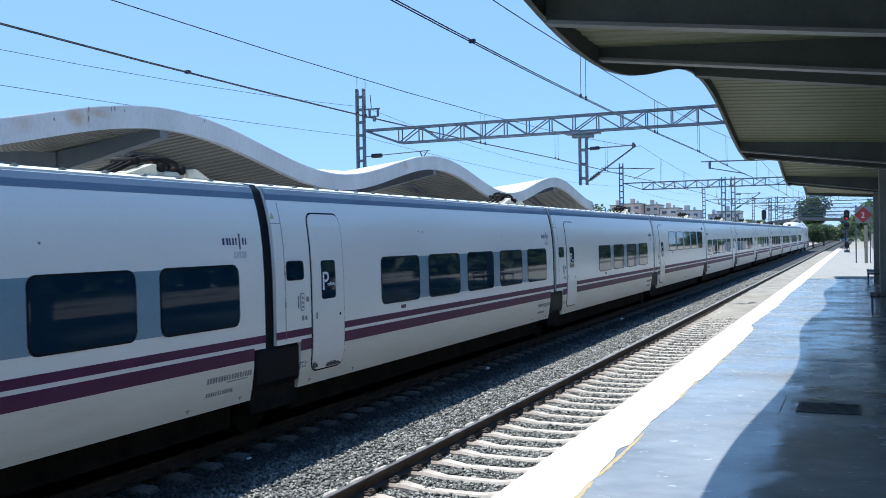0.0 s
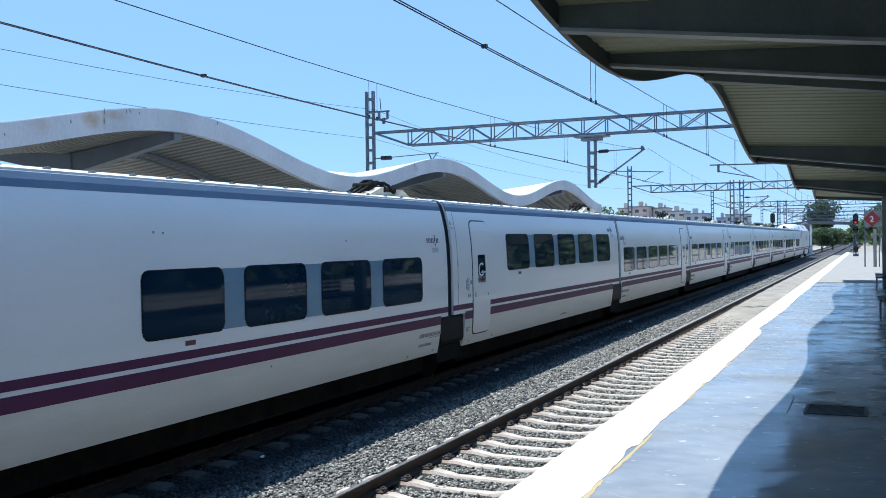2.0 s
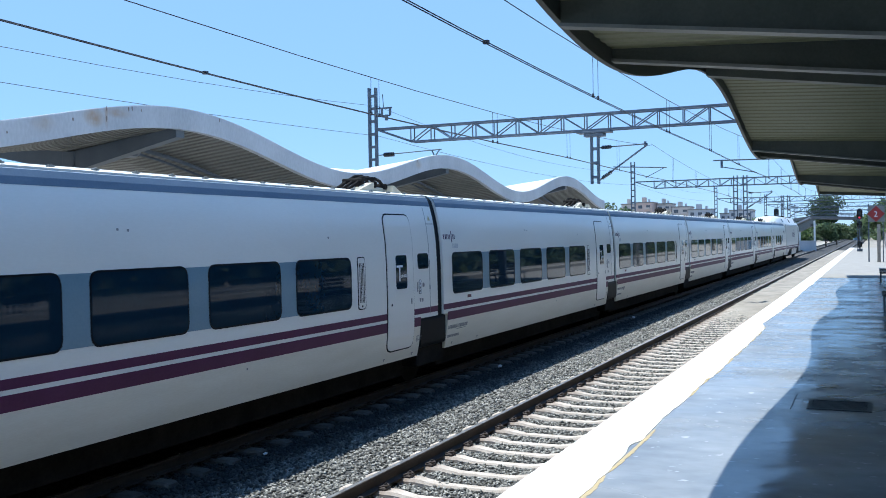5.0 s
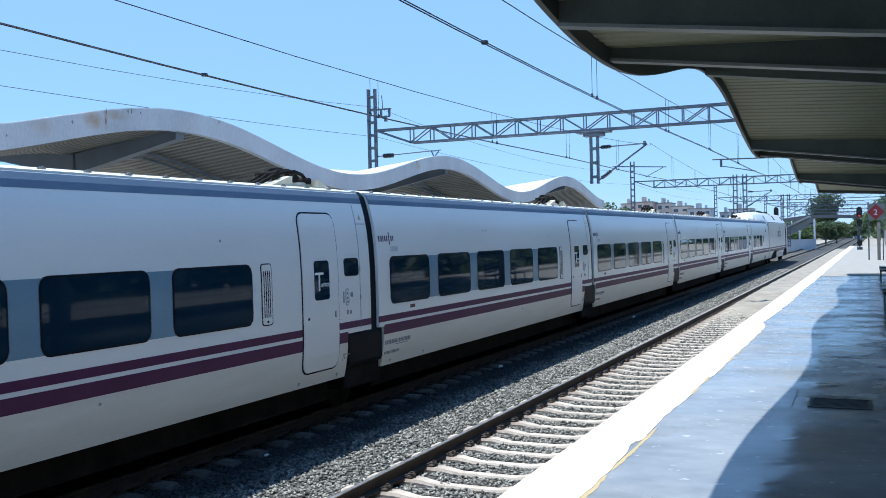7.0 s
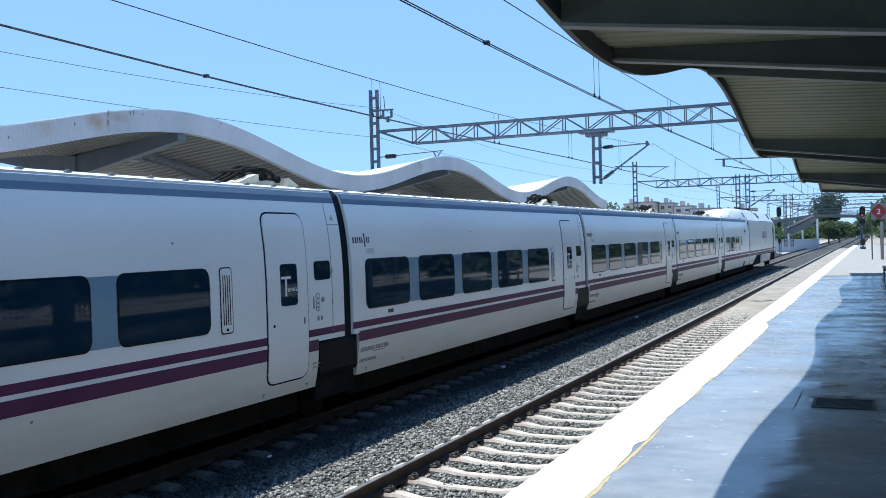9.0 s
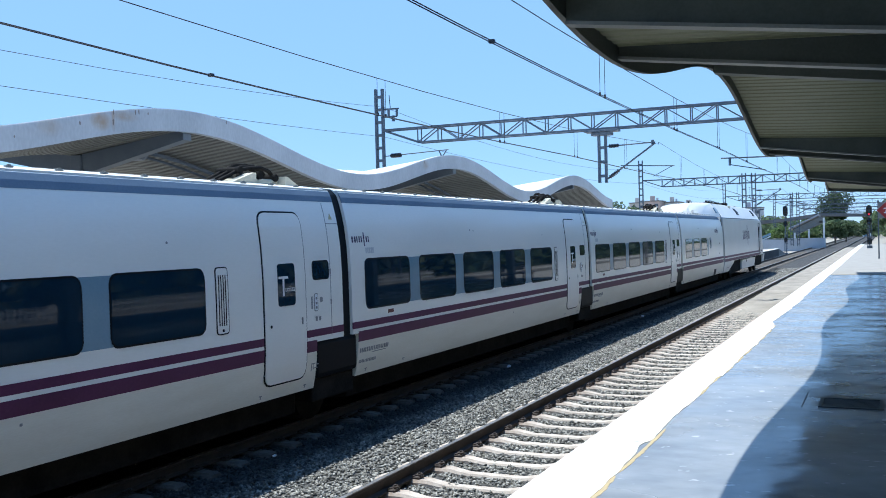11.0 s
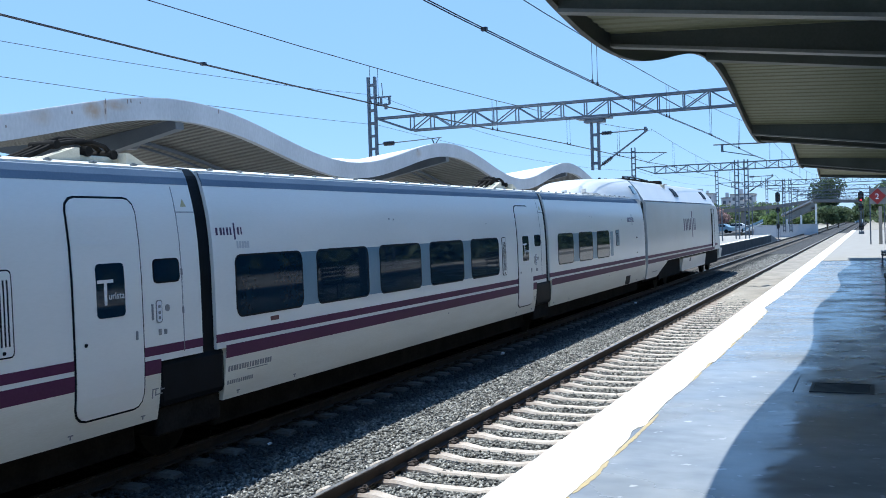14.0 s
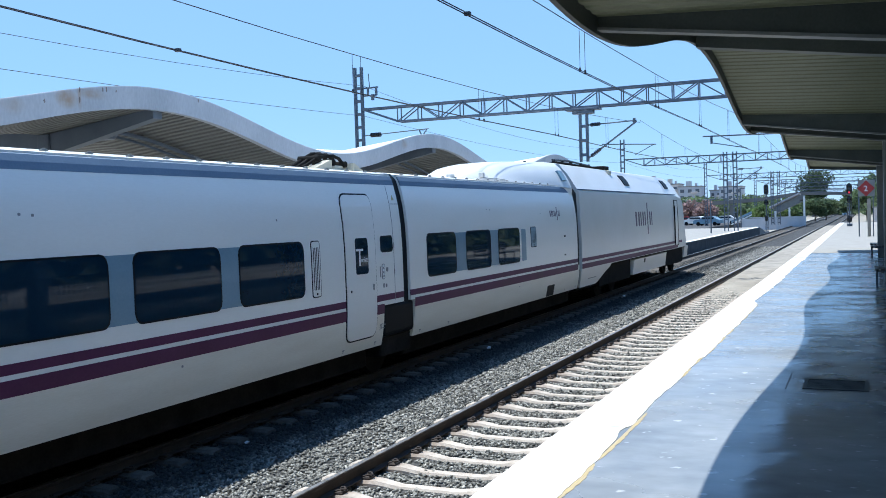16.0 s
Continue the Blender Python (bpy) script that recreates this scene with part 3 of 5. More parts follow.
# -- far platform --
fp = thing("far_platform", "pale concrete island platform beyond the train", "platform", "", "structure")
part("platform_deck", boxes((-16.5, FAR_EDGE, -40, 112, -1.25, FAR_TOP)), M_PLAT2, fp, "pale paving")
part("edge_slab", boxes((FAR_EDGE - 0.4, FAR_EDGE + 0.05, -40, 112, FAR_TOP, FAR_TOP + 0.012)), M_EDGE, fp, "white painted edge")
# thin sheet over the trackside face; its shade is put into the colour
part("platform_wall", boxes((FAR_EDGE + 0.002, FAR_EDGE + 0.02, -40, 112, -1.25, FAR_TOP - 0.05)), M_SHADEFACE, fp, "concrete face coloured dark for its shade")
bm = bmesh.new()
loft(bm, [[(x, 112, -1.25), (x, 112.0, FAR_TOP), (x, 120, -0.85), (x, 120, -1.25)] for x in (-16.5, FAR_EDGE)])
part("end_ramp", bm, M_CONC, fp)

# -- wall that closes the platform at the back --
wall_east = part("wall_east", boxes((7.5, 9.14, -40, 122, -1.25, 0.15), (8.86, 9.14, -40, 122, 0.151, 0.2)), M_PLAT2, None)
tagged(wall_east, "pale rendered low wall behind the platform", "wall", kind="structure")
fence = thing("picket_fence", "white picket fence on the low wall behind the platform", "fence")
part("rail", boxes((8.985, 9.015, -10, 44, 0.27, 0.31), (8.985, 9.015, -10, 44, 0.45, 0.49)), M_WHITEMARK, fence)
PICKET = mesh_from("picket", boxes((-0.012, 0.012, -0.035, 0.035, 0.2, 0.6), bevel=0.008), M_WHITEMARK)
for k in range(260):
    part("picket", PICKET, None, fence, at=Matrix.Translation((8.972, -8.0 + 0.2 * k, 0.0)))
# unseen mass of leaves, added to keep light from under the near canopy
hedge_rng = np.random.default_rng(21)
n = 22000
c = np.stack([hedge_rng.uniform(10.0, 13.4, n), hedge_rng.uniform(-30, 118, n), -1.2 + 7.5 * hedge_rng.uniform(0, 1, n) ** 0.7], 1)
a, b = hedge_rng.normal(0, 1, (n, 3)), hedge_rng.normal(0, 1, (n, 3))
a /= np.linalg.norm(a, axis=1)[:, None]
b /= np.linalg.norm(b, axis=1)[:, None]
s_ = hedge_rng.uniform(0.35, 0.8, (n, 1))
v = np.stack([c - a * s_, c + b * s_ * 0.7, c + a * s_, c - b * s_ * 0.7], 1).reshape(-1, 3)
hedge = new("hedge", fast_mesh("hedge", v, np.arange(4 * n).reshape(n, 4), M_LEAF))
tagged(hedge, "unseen dark green hedge added behind the low wall to block light", "hedge", kind="stuff")


# -- wave canopies --
def canopy(name, label, lip, back, P, yc, zc, amp, y0, y1, sheet_drop, pillar_x, pillar_ys, beam_ys, top_mat, fall=0.125, lip_mat=None, thick=0.14, sheet_mat=None, beam_mat=None, rib=0.02, arm=(0.2, 0.42), pillar_mat=None, sfall=None):
    beam_mat = beam_mat or M_BEAM
    sfall = fall if sfall is None else sfall
    c = thing(name, label, "platform canopy", "wave canopies", "structure")
    s = 1 if back > lip else -1

    def z(y):
        return zc + amp * math.cos(2 * math.pi * (y - yc) / P)

    def drop(x, f=None):
        a, m = abs(x - lip), abs(pillar_x - lip)
        return (sfall if f is None else f) * (a if a < m else 2 * m - a)

    bm = bmesh.new()
    n = int((y1 - y0) / 0.16)
    loft(bm, [[(lip, y, z(y)), (lip, y, z(y) + 0.4), (lip + s * 0.01, y, z(y) + 0.42), (lip + s * (thick - 0.01), y, z(y) + 0.42), (lip + s * thick, y, z(y) + 0.4), (lip + s * thick, y, z(y))]
              for y in [y0 + (y1 - y0) * k / n for k in range(n + 1)]])
    part("fascia", bm, lip_mat or M_CANW, c, "painted wavy fascia")
    # ribbed soffit sheet
    bm = bmesh.new()
    ys = []
    k = 0
    y = y0
    while y < y1:
        ys += [(y, 0.0), (y + 0.10, 0.0), (y + 0.125, rib), (y + 0.175, rib)]
        y += 0.2
    loft(bm, [[(x, y, z(y) + sheet_drop + d - drop(x)) for x in (lip + s * (thick + 0.004), pillar_x, back)] for y, d in ys], closed=False)
    part("soffit", bm, sheet_mat or M_SHEET, c, "ribbed metal soffit")
    bm = bmesh.new()
    loft(bm, [[(lip + s * (thick + 0.004), y, z(y) + 0.33), (pillar_x, y, z(y) + 0.33 - drop(pillar_x)), (back, y, z(y) + 0.33 - drop(back)), (back, y, z(y) + 0.39 - drop(back)), (pillar_x, y, z(y) + 0.39 - drop(pillar_x)), (lip + s * (thick + 0.004), y, z(y) + 0.39)] for y in [y0 + (y1 - y0) * k / n for k in range(n + 1)]])
    part("roof_sheet", bm, top_mat, c, "pale roof sheeting", True)
    def slab(ya, yb, za, zb, zoff):
        """A bar across the canopy that follows its fall."""
        b = bmesh.new()
        loft(b, [[(x, ya, zoff + za - drop(x)), (x, yb, zoff + za - drop(x)), (x, yb, zoff + zb - drop(x)), (x, ya, zoff + zb - drop(x))] for x in (lip + s * (thick + 0.004), pillar_x, back)])
        return b

    for yy in (y0 + 0.06, y1 - 0.06):
        part("end_beam", slab(yy - 0.05, yy + 0.05, sheet_drop - 0.12, 0.32, z(yy)), beam_mat, c)
    for y, zo in beam_ys:
        zf, zs = z(y) + zo, z(y) + sheet_drop + 0.02
        xs = (lip + s * (thick + 0.004), pillar_x, back)
        bm = bmesh.new()
        loft(bm, [[(x, y - 0.03, zf + 0.03 - drop(x, fall)), (x, y + 0.03, zf + 0.03 - drop(x, fall)), (x, y + 0.03, zs - drop(x)), (x, y - 0.03, zs - drop(x))] for x in xs])
        b = part("cross_beam", bm, beam_mat, c, "grey painted tapered steel beam")
        bm = bmesh.new()
        loft(bm, [[(x, y - 0.07, zf - drop(x, fall)), (x, y + 0.07, zf - drop(x, fall)), (x, y + 0.07, zf + 0.029 - drop(x, fall)), (x, y - 0.07, zf + 0.029 - drop(x, fall))] for x in xs])
        # the lit lower edge of the beam is put into this paler colour
        part("flange", bm, M_FLANGE, b, "lower flange coloured pale for the light on it")
    for y in pillar_ys:
        zt = z(y) + sheet_drop - drop(pillar_x)
        zl = z(y) + sheet_drop
        p = part("pillar", boxes((pillar_x - 0.16, pillar_x + 0.16, y - 0.16, y + 0.16, -0.02 if s > 0 else FAR_TOP, zt), bevel=0.02), pillar_mat or beam_mat, c, "grey steel pillar")
        for q in (-1, 1):
            xe = lip + s * (thick + 0.01) if q * s < 0 else pillar_x + q * abs(pillar_x - lip - s * 0.15)
            bm = bmesh.new()
            xa = pillar_x + q * 0.16
            loft(bm, [[(xa, y - 0.12, zt - arm[1]), (xa, y + 0.12, zt - arm[1]), (xa, y + 0.12, zt + 0.0), (xa, y - 0.12, zt + 0.0)],
                      [(xe, y - 0.12, zl - arm[0]), (xe, y + 0.12, zl - arm[0]), (xe, y + 0.12, zl + 0.0), (xe, y - 0.12, zl + 0.0)]])
            part("arm", bm, beam_mat, p, "tapered cantilever arm")
    return c


near_beams = [(LIP_Y + LIP_P * k + d, zo) for k in range(-2, 3) for d, zo in ((-7.86, -0.04), (-6.24, 0.04)) if -18 < LIP_Y + LIP_P * k + d < 46]
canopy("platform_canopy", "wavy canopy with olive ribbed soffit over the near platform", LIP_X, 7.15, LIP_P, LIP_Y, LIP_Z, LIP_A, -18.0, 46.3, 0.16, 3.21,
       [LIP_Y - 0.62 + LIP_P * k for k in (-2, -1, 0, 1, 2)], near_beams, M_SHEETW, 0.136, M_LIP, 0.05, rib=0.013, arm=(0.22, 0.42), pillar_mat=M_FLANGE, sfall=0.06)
canopy("platform_canopy", "wavy canopy with white fascia and rust marks over the island platform", FAR_LIP_X, -15.7, FAR_P, FAR_Y, FAR_Z - 0.42, FAR_A, -8.0, 46.6, 0.06, -12.7,
       [FAR_Y + FAR_P * k for k in (-1, 0, 1, 2)], [], M_SHEETW, 0.11, None, 0.14, M_FARSHEET, M_FARBEAM, 0.035)
FAR_CAN = bpy.data.objects["platform_canopy.001"]
bm = bmesh.new()
rr = random.Random(8)
for yc_, d, w, h in ((12.72, 0.2, 0.035, 0.12), (12.73, 0.03, 0.03, 0.1), (13.27, 0.06, 0.03, 0.08), (13.36, 0.06, 0.03, 0.09), (13.6, 0.1, 0.03, 0.05), (11.95, 0.14, 0.04, 0.07), (10.6, 0.2, 0.03, 0.05), (15.9, 0.06, 0.03, 0.1), (25.2, 0.05, 0.05, 0.1)):
    zt = FAR_Z + FAR_A * math.cos(2 * math.pi * (yc_ - FAR_Y) / FAR_P) - d
    pts = [(w * rr.uniform(0.35, 0.6) * math.cos(a), h * rr.uniform(0.35, 0.6) * math.sin(a)) for a in np.arange(0, 6.2, 0.7)]
    loft(bm, [[(x, yc_ + q, zt + e) for q, e in pts] for x in (FAR_LIP_X, FAR_LIP_X + 0.003)])
tagged(part("rust_mark", bm, M_RUST, FAR_CAN, "dark rusty chips"), kind="stuff")
for yl_ in (15.6, 28.45):
    bm = bmesh.new()
    rod(bm, (-12.0, yl_, 3.84), (-12.0, yl_, 3.93), 0.26, 20, 0.34)
    rod(bm, (-12.0, yl_, 3.93), (-12.0, yl_, 4.06), 0.05, 8)
    part("soffit_lamp", bm, M_FARBEAM, FAR_CAN, "round grey lamp under the soffit")
for xq, zq, rq in ((-11.55, -0.2, 0.045), (-11.85, -0.24, 0.03)):
    bm = bmesh.new()
    tube(bm, [(xq, y, FAR_Z - 0.42 + zq + FAR_A * math.cos(2 * math.pi * (y - FAR_Y) / FAR_P)) for y in np.arange(15.2, 46.4, 0.4)], rq, 6)
    part("purlin", bm, M_FARBEAM, FAR_CAN, "dark curved tube under the soffit", True)


# -- portal gantries and overhead line --
def lattice_mast(parent, x, y, z0, z1, w=0.36, name="mast"):
    bm = bmesh.new()
    for q in (-1, 1):
        box(bm, x + q * w / 2 - 0.045, x + q * w / 2 + 0.045, y - 0.1, y + 0.1, z0, z1)
    m = part(name, bm, M_STEEL, parent, "galvanised twin channel mast")
    z = z0 + 0.3
    while z < z1:
        part("batten", boxes((x - w / 2 + 0.046, x + w / 2 - 0.046, y - 0.09, y + 0.09, z - 0.06, z + 0.06)), M_STEEL, m)
        z += 0.62
    return m


def gantry(y, label, x0=-19.3, x1=9.0, drops=(), mids=()):
    g = thing("portal_gantry", label, "portal gantry", "overhead line gantries")
    zt, zb = 7.34, 6.55
    lattice_mast(g, x0 - 0.25, y, -1.27, 9.34)
    lattice_mast(g, x1 + 0.25, y, -1.27, 9.34)
    tr = part("truss", boxes((x0, x1, y - 0.24, y - 0.16, zt - 0.09, zt), (x0, x1, y + 0.16, y + 0.24, zt - 0.09, zt)), M_STEEL, g, "pale steel lattice truss")
    xa, xb = x0 + 1.9, x1 - 1.9
    part("lower_chord", boxes((xa, xb, y - 0.24, y - 0.16, zb, zb + 0.09), (xa, xb, y + 0.16, y + 0.24, zb, zb + 0.09)), M_STEEL, tr)
    for xe, xi in ((x0, xa), (x1, xb)):
        bm = bmesh.new()
        for s in (-0.2, 0.2):
            bar(bm, (xe, y + s, zt - 0.05), (xi, y + s, zb + 0.05), 0.07)
        bar(bm, ((xe + xi) / 2, y - 0.2, (zt + zb) / 2), ((xe + xi) / 2, y + 0.2, (zt + zb) / 2), 0.04)
        part("end_chord", bm, M_STEEL, tr)
    n = 23
    step = (xb - xa) / n
    for k in range(n):
        a = xa + k * step
        bm = bmesh.new()
        for s in (-0.2, 0.2):
            bar(bm, (a, y + s, zb + 0.05), (a, y + s, zt - 0.05), 0.045)
            up = k % 2 == 0
            bar(bm, (a, y + s, zb + 0.05 if up else zt - 0.05), (a + step, y + s, zt - 0.05 if up else zb + 0.05), 0.045)
        bar(bm, (a, y - 0.2, zt - 0.05), (a + step, y + 0.2, zt - 0.05), 0.035)
        part("lattice_bay", bm, M_STEEL, tr)
    for xd, tx in drops:
        lattice_mast(g, xd, y, 4.24, zb, 0.3, "drop_post")
        part("clamp_plate", boxes((xd - 0.75, xd + 0.75, y - 0.3, y + 0.3, zb - 0.09, zb - 0.001), (xd - 0.45, xd + 0.45, y - 0.22, y + 0.22, zb - 0.24, zb - 0.091), bevel=0.02), M_STEEL, g, "steel clamp plate under the truss")
        cantilever(g, xd + 0.2, tx, y)
    for xm in mids:
        lattice_mast(g, xm - 0.45, y, -0.5, zt + 0.2, 0.34, "middle_mast")
        lattice_mast(g, xm + 0.45, y, -0.5, zt + 0.2, 0.34, "middle_mast")
        cantilever(g, xm + 0.65, TRAIN_X, y)
    return g


def cantilever(g, xp, tx, y):
    """Hinged bracket that carries one track's wires."""
    c = part("cantilever", cant_mesh(xp, tx, y), M_STEEL, g, "tubular cantilever bracket")
    s = 1 if tx > xp else -1
    L = abs(tx - xp) + 0.1
    for z, dz in ((5.82, 0.06 / L), (4.4, 1.44 / L)):
        bm = bmesh.new()
        rod(bm, (xp + s * 0.08, y, z + dz * 0.08), (xp + s * 0.55, y, z + dz * 0.55), 0.045, 8)
        for k in range(6):
            f = 0.12 + 0.07 * k
            rod(bm, (xp + s * f, y, z + dz * f), (xp + s * (f + 0.04), y, z + dz * (f + 0.04)), 0.085, 10)
        tagged(part("insulator", bm, M_INSUL, c, "dark ribbed insulator"), kind="stuff")


def cant_mesh(xp, tx, y):
    s = 1 if tx > xp else -1
    bm = bmesh.new()
    rod(bm, (xp, y, 5.82), (tx + s * 0.1, y, 5.88), 0.028)
    rod(bm, (xp, y, 4.4), (tx + s * 0.1, y, 5.84), 0.038)
    rod(bm, (xp + s * 0.6, y, 4.95), (tx + s * 0.9, y, 4.82), 0.022)
    rod(bm, (tx + s * 0.8, y, 4.82), (tx, y, 4.42), 0.014)
    box(bm, tx - 0.05, tx + 0.05, y - 0.05, y + 0.05, 5.78, 5.98)
    return bm


gantry(GANTRY_Y[0], "galvanised lattice portal gantry spanning the tracks", drops=((-8.48, TRAIN_X),))
g1 = bpy.data.objects["portal_gantry"]
for z_, x_ in ((6.05, -15.9),):
    bm = bmesh.new()
    rod(bm, (-19.3, 40.5, z_), (x_, 40.5, z_ + 0.12), 0.024)
    bar(bm, (x_ - 0.5, 40.5, z_ + 0.1), (x_ - 0.35, 40.5, z_ - 0.22), 0.05)
    bar(bm, (x_ - 0.1, 40.5, z_ + 0.1), (x_ - 0.35, 40.5, z_ - 0.22), 0.04)
    arm_ = part("side_arm", bm, M_STEEL, g1, "thin side bracket on the mast")
    bm = bmesh.new()
    for k in range(6):
        rod(bm, (-18.95 + 0.09 * k, 40.5, z_ + 0.01), (-18.89 + 0.09 * k, 40.5, z_ + 0.012), 0.11, 10)
    rod(bm, (-19.0, 40.5, z_ + 0.01), (-18.4, 40.5, z_ + 0.03), 0.05, 8)
    tagged(part("insulator", bm, M_INSUL, arm_, "dark ribbed insulator"), kind="stuff")
lattice_mast(g1, 1.6, 40.5, 4.5, 6.55, 0.3, "drop_post")
bm = bmesh.new()
rod(bm, (-3.45, 40.5, 5.02), (1.45, 40.5, 4.93), 0.028)
rod(bm, (-3.1, 40.5, 5.02), (-3.1, 40.5, 4.7), 0.05)
rod(bm, (-3.1, 40.5, 4.74), (NEAR_X, 40.5, 4.45), 0.018)
rod(bm, (NEAR_X, 40.5, 5.0), (NEAR_X, 40.5, 5.85), 0.015)
part("steady_tube", bm, M_STEEL, g1, "steady tube over the near track")
bm = bmesh.new()
bar(bm, (-19.3, 40.5, 8.32), (-18.5, 40.5, 8.32), 0.07)
bar(bm, (-19.3, 40.5, 7.95), (-18.6, 40.5, 7.95), 0.06)
for q in (-19.05, -18.6):
    bar(bm, (q, 40.5, 7.95), (q, 40.5, 8.32), 0.09)
bar(bm, (-18.8, 40.5, 7.72), (-18.8, 40.5, 8.0), 0.12)
rod(bm, (-18.95, 40.5, 8.3), (-19.0, 40.5, 9.0), 0.02, 6)
part("mast_box", bm, M_STEEL, g1, "small grey fitting on the mast")
gantry(GANTRY_Y[1], "lattice portal gantry with middle masts further down the line", mids=(-9.1,))
gantry(GANTRY_Y[2], "distant lattice portal gantry over the tracks", mids=(-9.4,))


def wire(name, label, pts, r=0.011, twin=0.0):
    bm = bmesh.new()
    for o in ((-twin, twin) if twin else (0,)):
        tube(bm, [(x + o, y, z) for x, y, z in pts], r, 5)
    w = part(name, bm, M_WIRE, None)
    return tagged(w, label, "overhead wire", "overhead wires")


def sag(y, mid, zmin, k):
    return zmin + k * (y - mid) ** 2


SUPPORTS = (-14.0, 40.5, 95.0, 150.0, 205.0)
def presag(y):
    """Slight sag of a contact wire between its supports."""
    d = abs((y + 14) % 54.5 - 32)
    return 4.355 + min(0.0011 * max(0, d - 1.5) ** 2, 0.10 if (y + 14) % 54.5 < 32 else 0.06)


for xw, zm, kz in ((NEAR_X, 5.05, 0.00098), (TRAIN_X + 0.25, 5.05, 0.0011)):
    wire("contact_wire", "dark twin contact wire over the track", [(xw, y, presag(y)) for y in np.arange(-14, 206, 3.0)], 0.008, 0.022)
    pts = []
    for a, c in zip(SUPPORTS, SUPPORTS[1:]):
        mid = (a + c) / 2 + (1.5 if a < 0 else 0)
        for k in range(13):
            y = a + (c - a) * k / 12
            pts.append((xw, y, sag(y, mid, zm, kz)))
    wire("messenger_wire", "dark sagging messenger wire over the track", pts, 0.008)
    bm = bmesh.new()
    for a in SUPPORTS[:-1]:
        mid = a + 27.25
        for k in range(8):
            y = a + 4.62 + 6.28 * k
            if a < 0 and k == 3:
                box(bm, xw - 0.035, xw + 0.035, 10.82, 10.88, presag(10.85) - 0.015, presag(10.85) + 0.03)
            for o in ((0, 0.32) if a > 0 or k != 3 else ()):
                x, zc_ = xw, presag(y + o)
                rod(bm, (x, y + o, zc_), (xw, y + o, sag(y + o, mid + (1.5 if a < 0 else 0), zm, kz)), 0.005, 5)
                box(bm, x - 0.012, x + 0.012, y + o - 0.025, y + o + 0.025, zc_ - 0.02, zc_ + 0.05)
    d = part("dropper", bm, M_WIRE, None)
    tagged(d, "thin droppers hanging from the messenger wire", "overhead wire", "overhead wires", "stuff")
for zmin, k in ((7.44, 0.00135), (6.47, 0.00071)):
    pts = []
    for a, c in zip(SUPPORTS[:-1], SUPPORTS[1:-1]):
        for q in range(13):
            y = a + (c - a) * q / 12
            pts.append((-19.3, y, sag(y, (a + c) / 2, zmin, k)))
    wire("feeder_wire", "thin dark feeder wire sagging between masts", pts, 0.009)


# -- the train: profile of a coach side --
SIDE = [(-0.13, 1.38), (0.05, 1.42), (0.3, 1.455), (0.54, 1.468), (0.9, 1.47), (1.5, 1.465), (1.9, 1.445), (2.2, 1.41), (2.4, 1.37), (2.57, 1.325), (2.66, 1.295), (2.74, 1.255)]
TOP = [(2.79, 1.13), (2.84, 0.8), (2.87, 0.4), (2.88, 0.0)]


def side_x(z):
    return float(np.interp(z, [p[0] for p in SIDE], [p[1] for p in SIDE]))


def shell(bm, u0, u1, zlo, zhi, top=False, inset=0.0):
    zs = [zlo] + [z for z, _ in SIDE if zlo < z < zhi] + [zhi]
    half = [(side_x(z) - inset, z) for z in zs]
    if top:
        half += [(x, z) for z, x in TOP]
        ring = half + [(-x, z) for x, z in reversed(half[:-1])]
    else:
        ring = half + [(-x, z) for x, z in reversed(half)]
    loft(bm, [[(x, u, z) for x, z in ring] for u in (u0, u1)])


def panel(bm, u0, u1, z0, z1, r, off, side=1, thick=0.012, xf=side_x):
    """A sheet with rounded corners that lies on the curved side."""
    zs = sorted(set([z0, z1] + [z0 + r * (1 - math.cos(a)) for a in (0.5, 1.0, 1.57)] + [z1 - r * (1 - math.cos(a)) for a in (0.5, 1.0, 1.57)] + [z for z, _ in SIDE if z0 < z < z1]))
    secs = []
    for z in zs:
        d = 0.0
        if r > 0:
            if z < z0 + r:
                d = r - math.sqrt(max(0, r * r - (z0 + r - z) ** 2))
            elif z > z1 - r:
                d = r - math.sqrt(max(0, r * r - (z - z1 + r) ** 2))
        x = xf(z)
        secs.append([(side * (x + off), u0 + d, z), (side * (x + off), u1 - d, z), (side * (x - thick), u1 - d, z), (side * (x - thick), u0 + d, z)])
    loft(bm, secs)


def one_panel(*a, **k):
    bm = bmesh.new()
    panel(bm, *a, **k)
    return bm


def logo_bars(u, z, size, xf=side_x):
    """Plain strokes that stand in for the operator's mark; size is its length."""
    bm = bmesh.new()
    strokes = ((0.0, 0.07, 0.0, 0.17), (0.15, 0.22, 0.0, 0.17), (0.27, 0.32, 0.0, 0.17), (0.39, 0.45, 0.0, 0.17), (0.51, 0.56, 0.0, 0.17), (0.65, 0.70, -0.11, 0.28), (0.79, 0.85, 0.0, 0.17), (0.91, 0.95, 0.0, 0.17))
    for a, q, z0, z1 in strokes:
        panel(bm, u + size * a, u + size * q, z + size * z0, z + size * z1, 0, 0.004, xf=xf)
    return bm


def mark_bars(u, z, length, h, cells, seed=1):
    r = random.Random(seed)
    bm = bmesh.new()
    a = u
    for k in range(cells):
        w = length / cells
        panel(bm, a, a + w * r.uniform(0.5, 0.75), z, z + h, 0.0, 0.003)
        a += w
    return bm


def turned_letters(text, size, u, z, x):
    bm = lettering(text, size, 0.002)
    bmesh.ops.transform(bm, matrix=Matrix(((0, 0, 1, x), (1, 0, 0, u), (0, 1, 0, z), (0, 0, 0, 1))), verts=bm.verts[:])
    return bm


BOLT = None


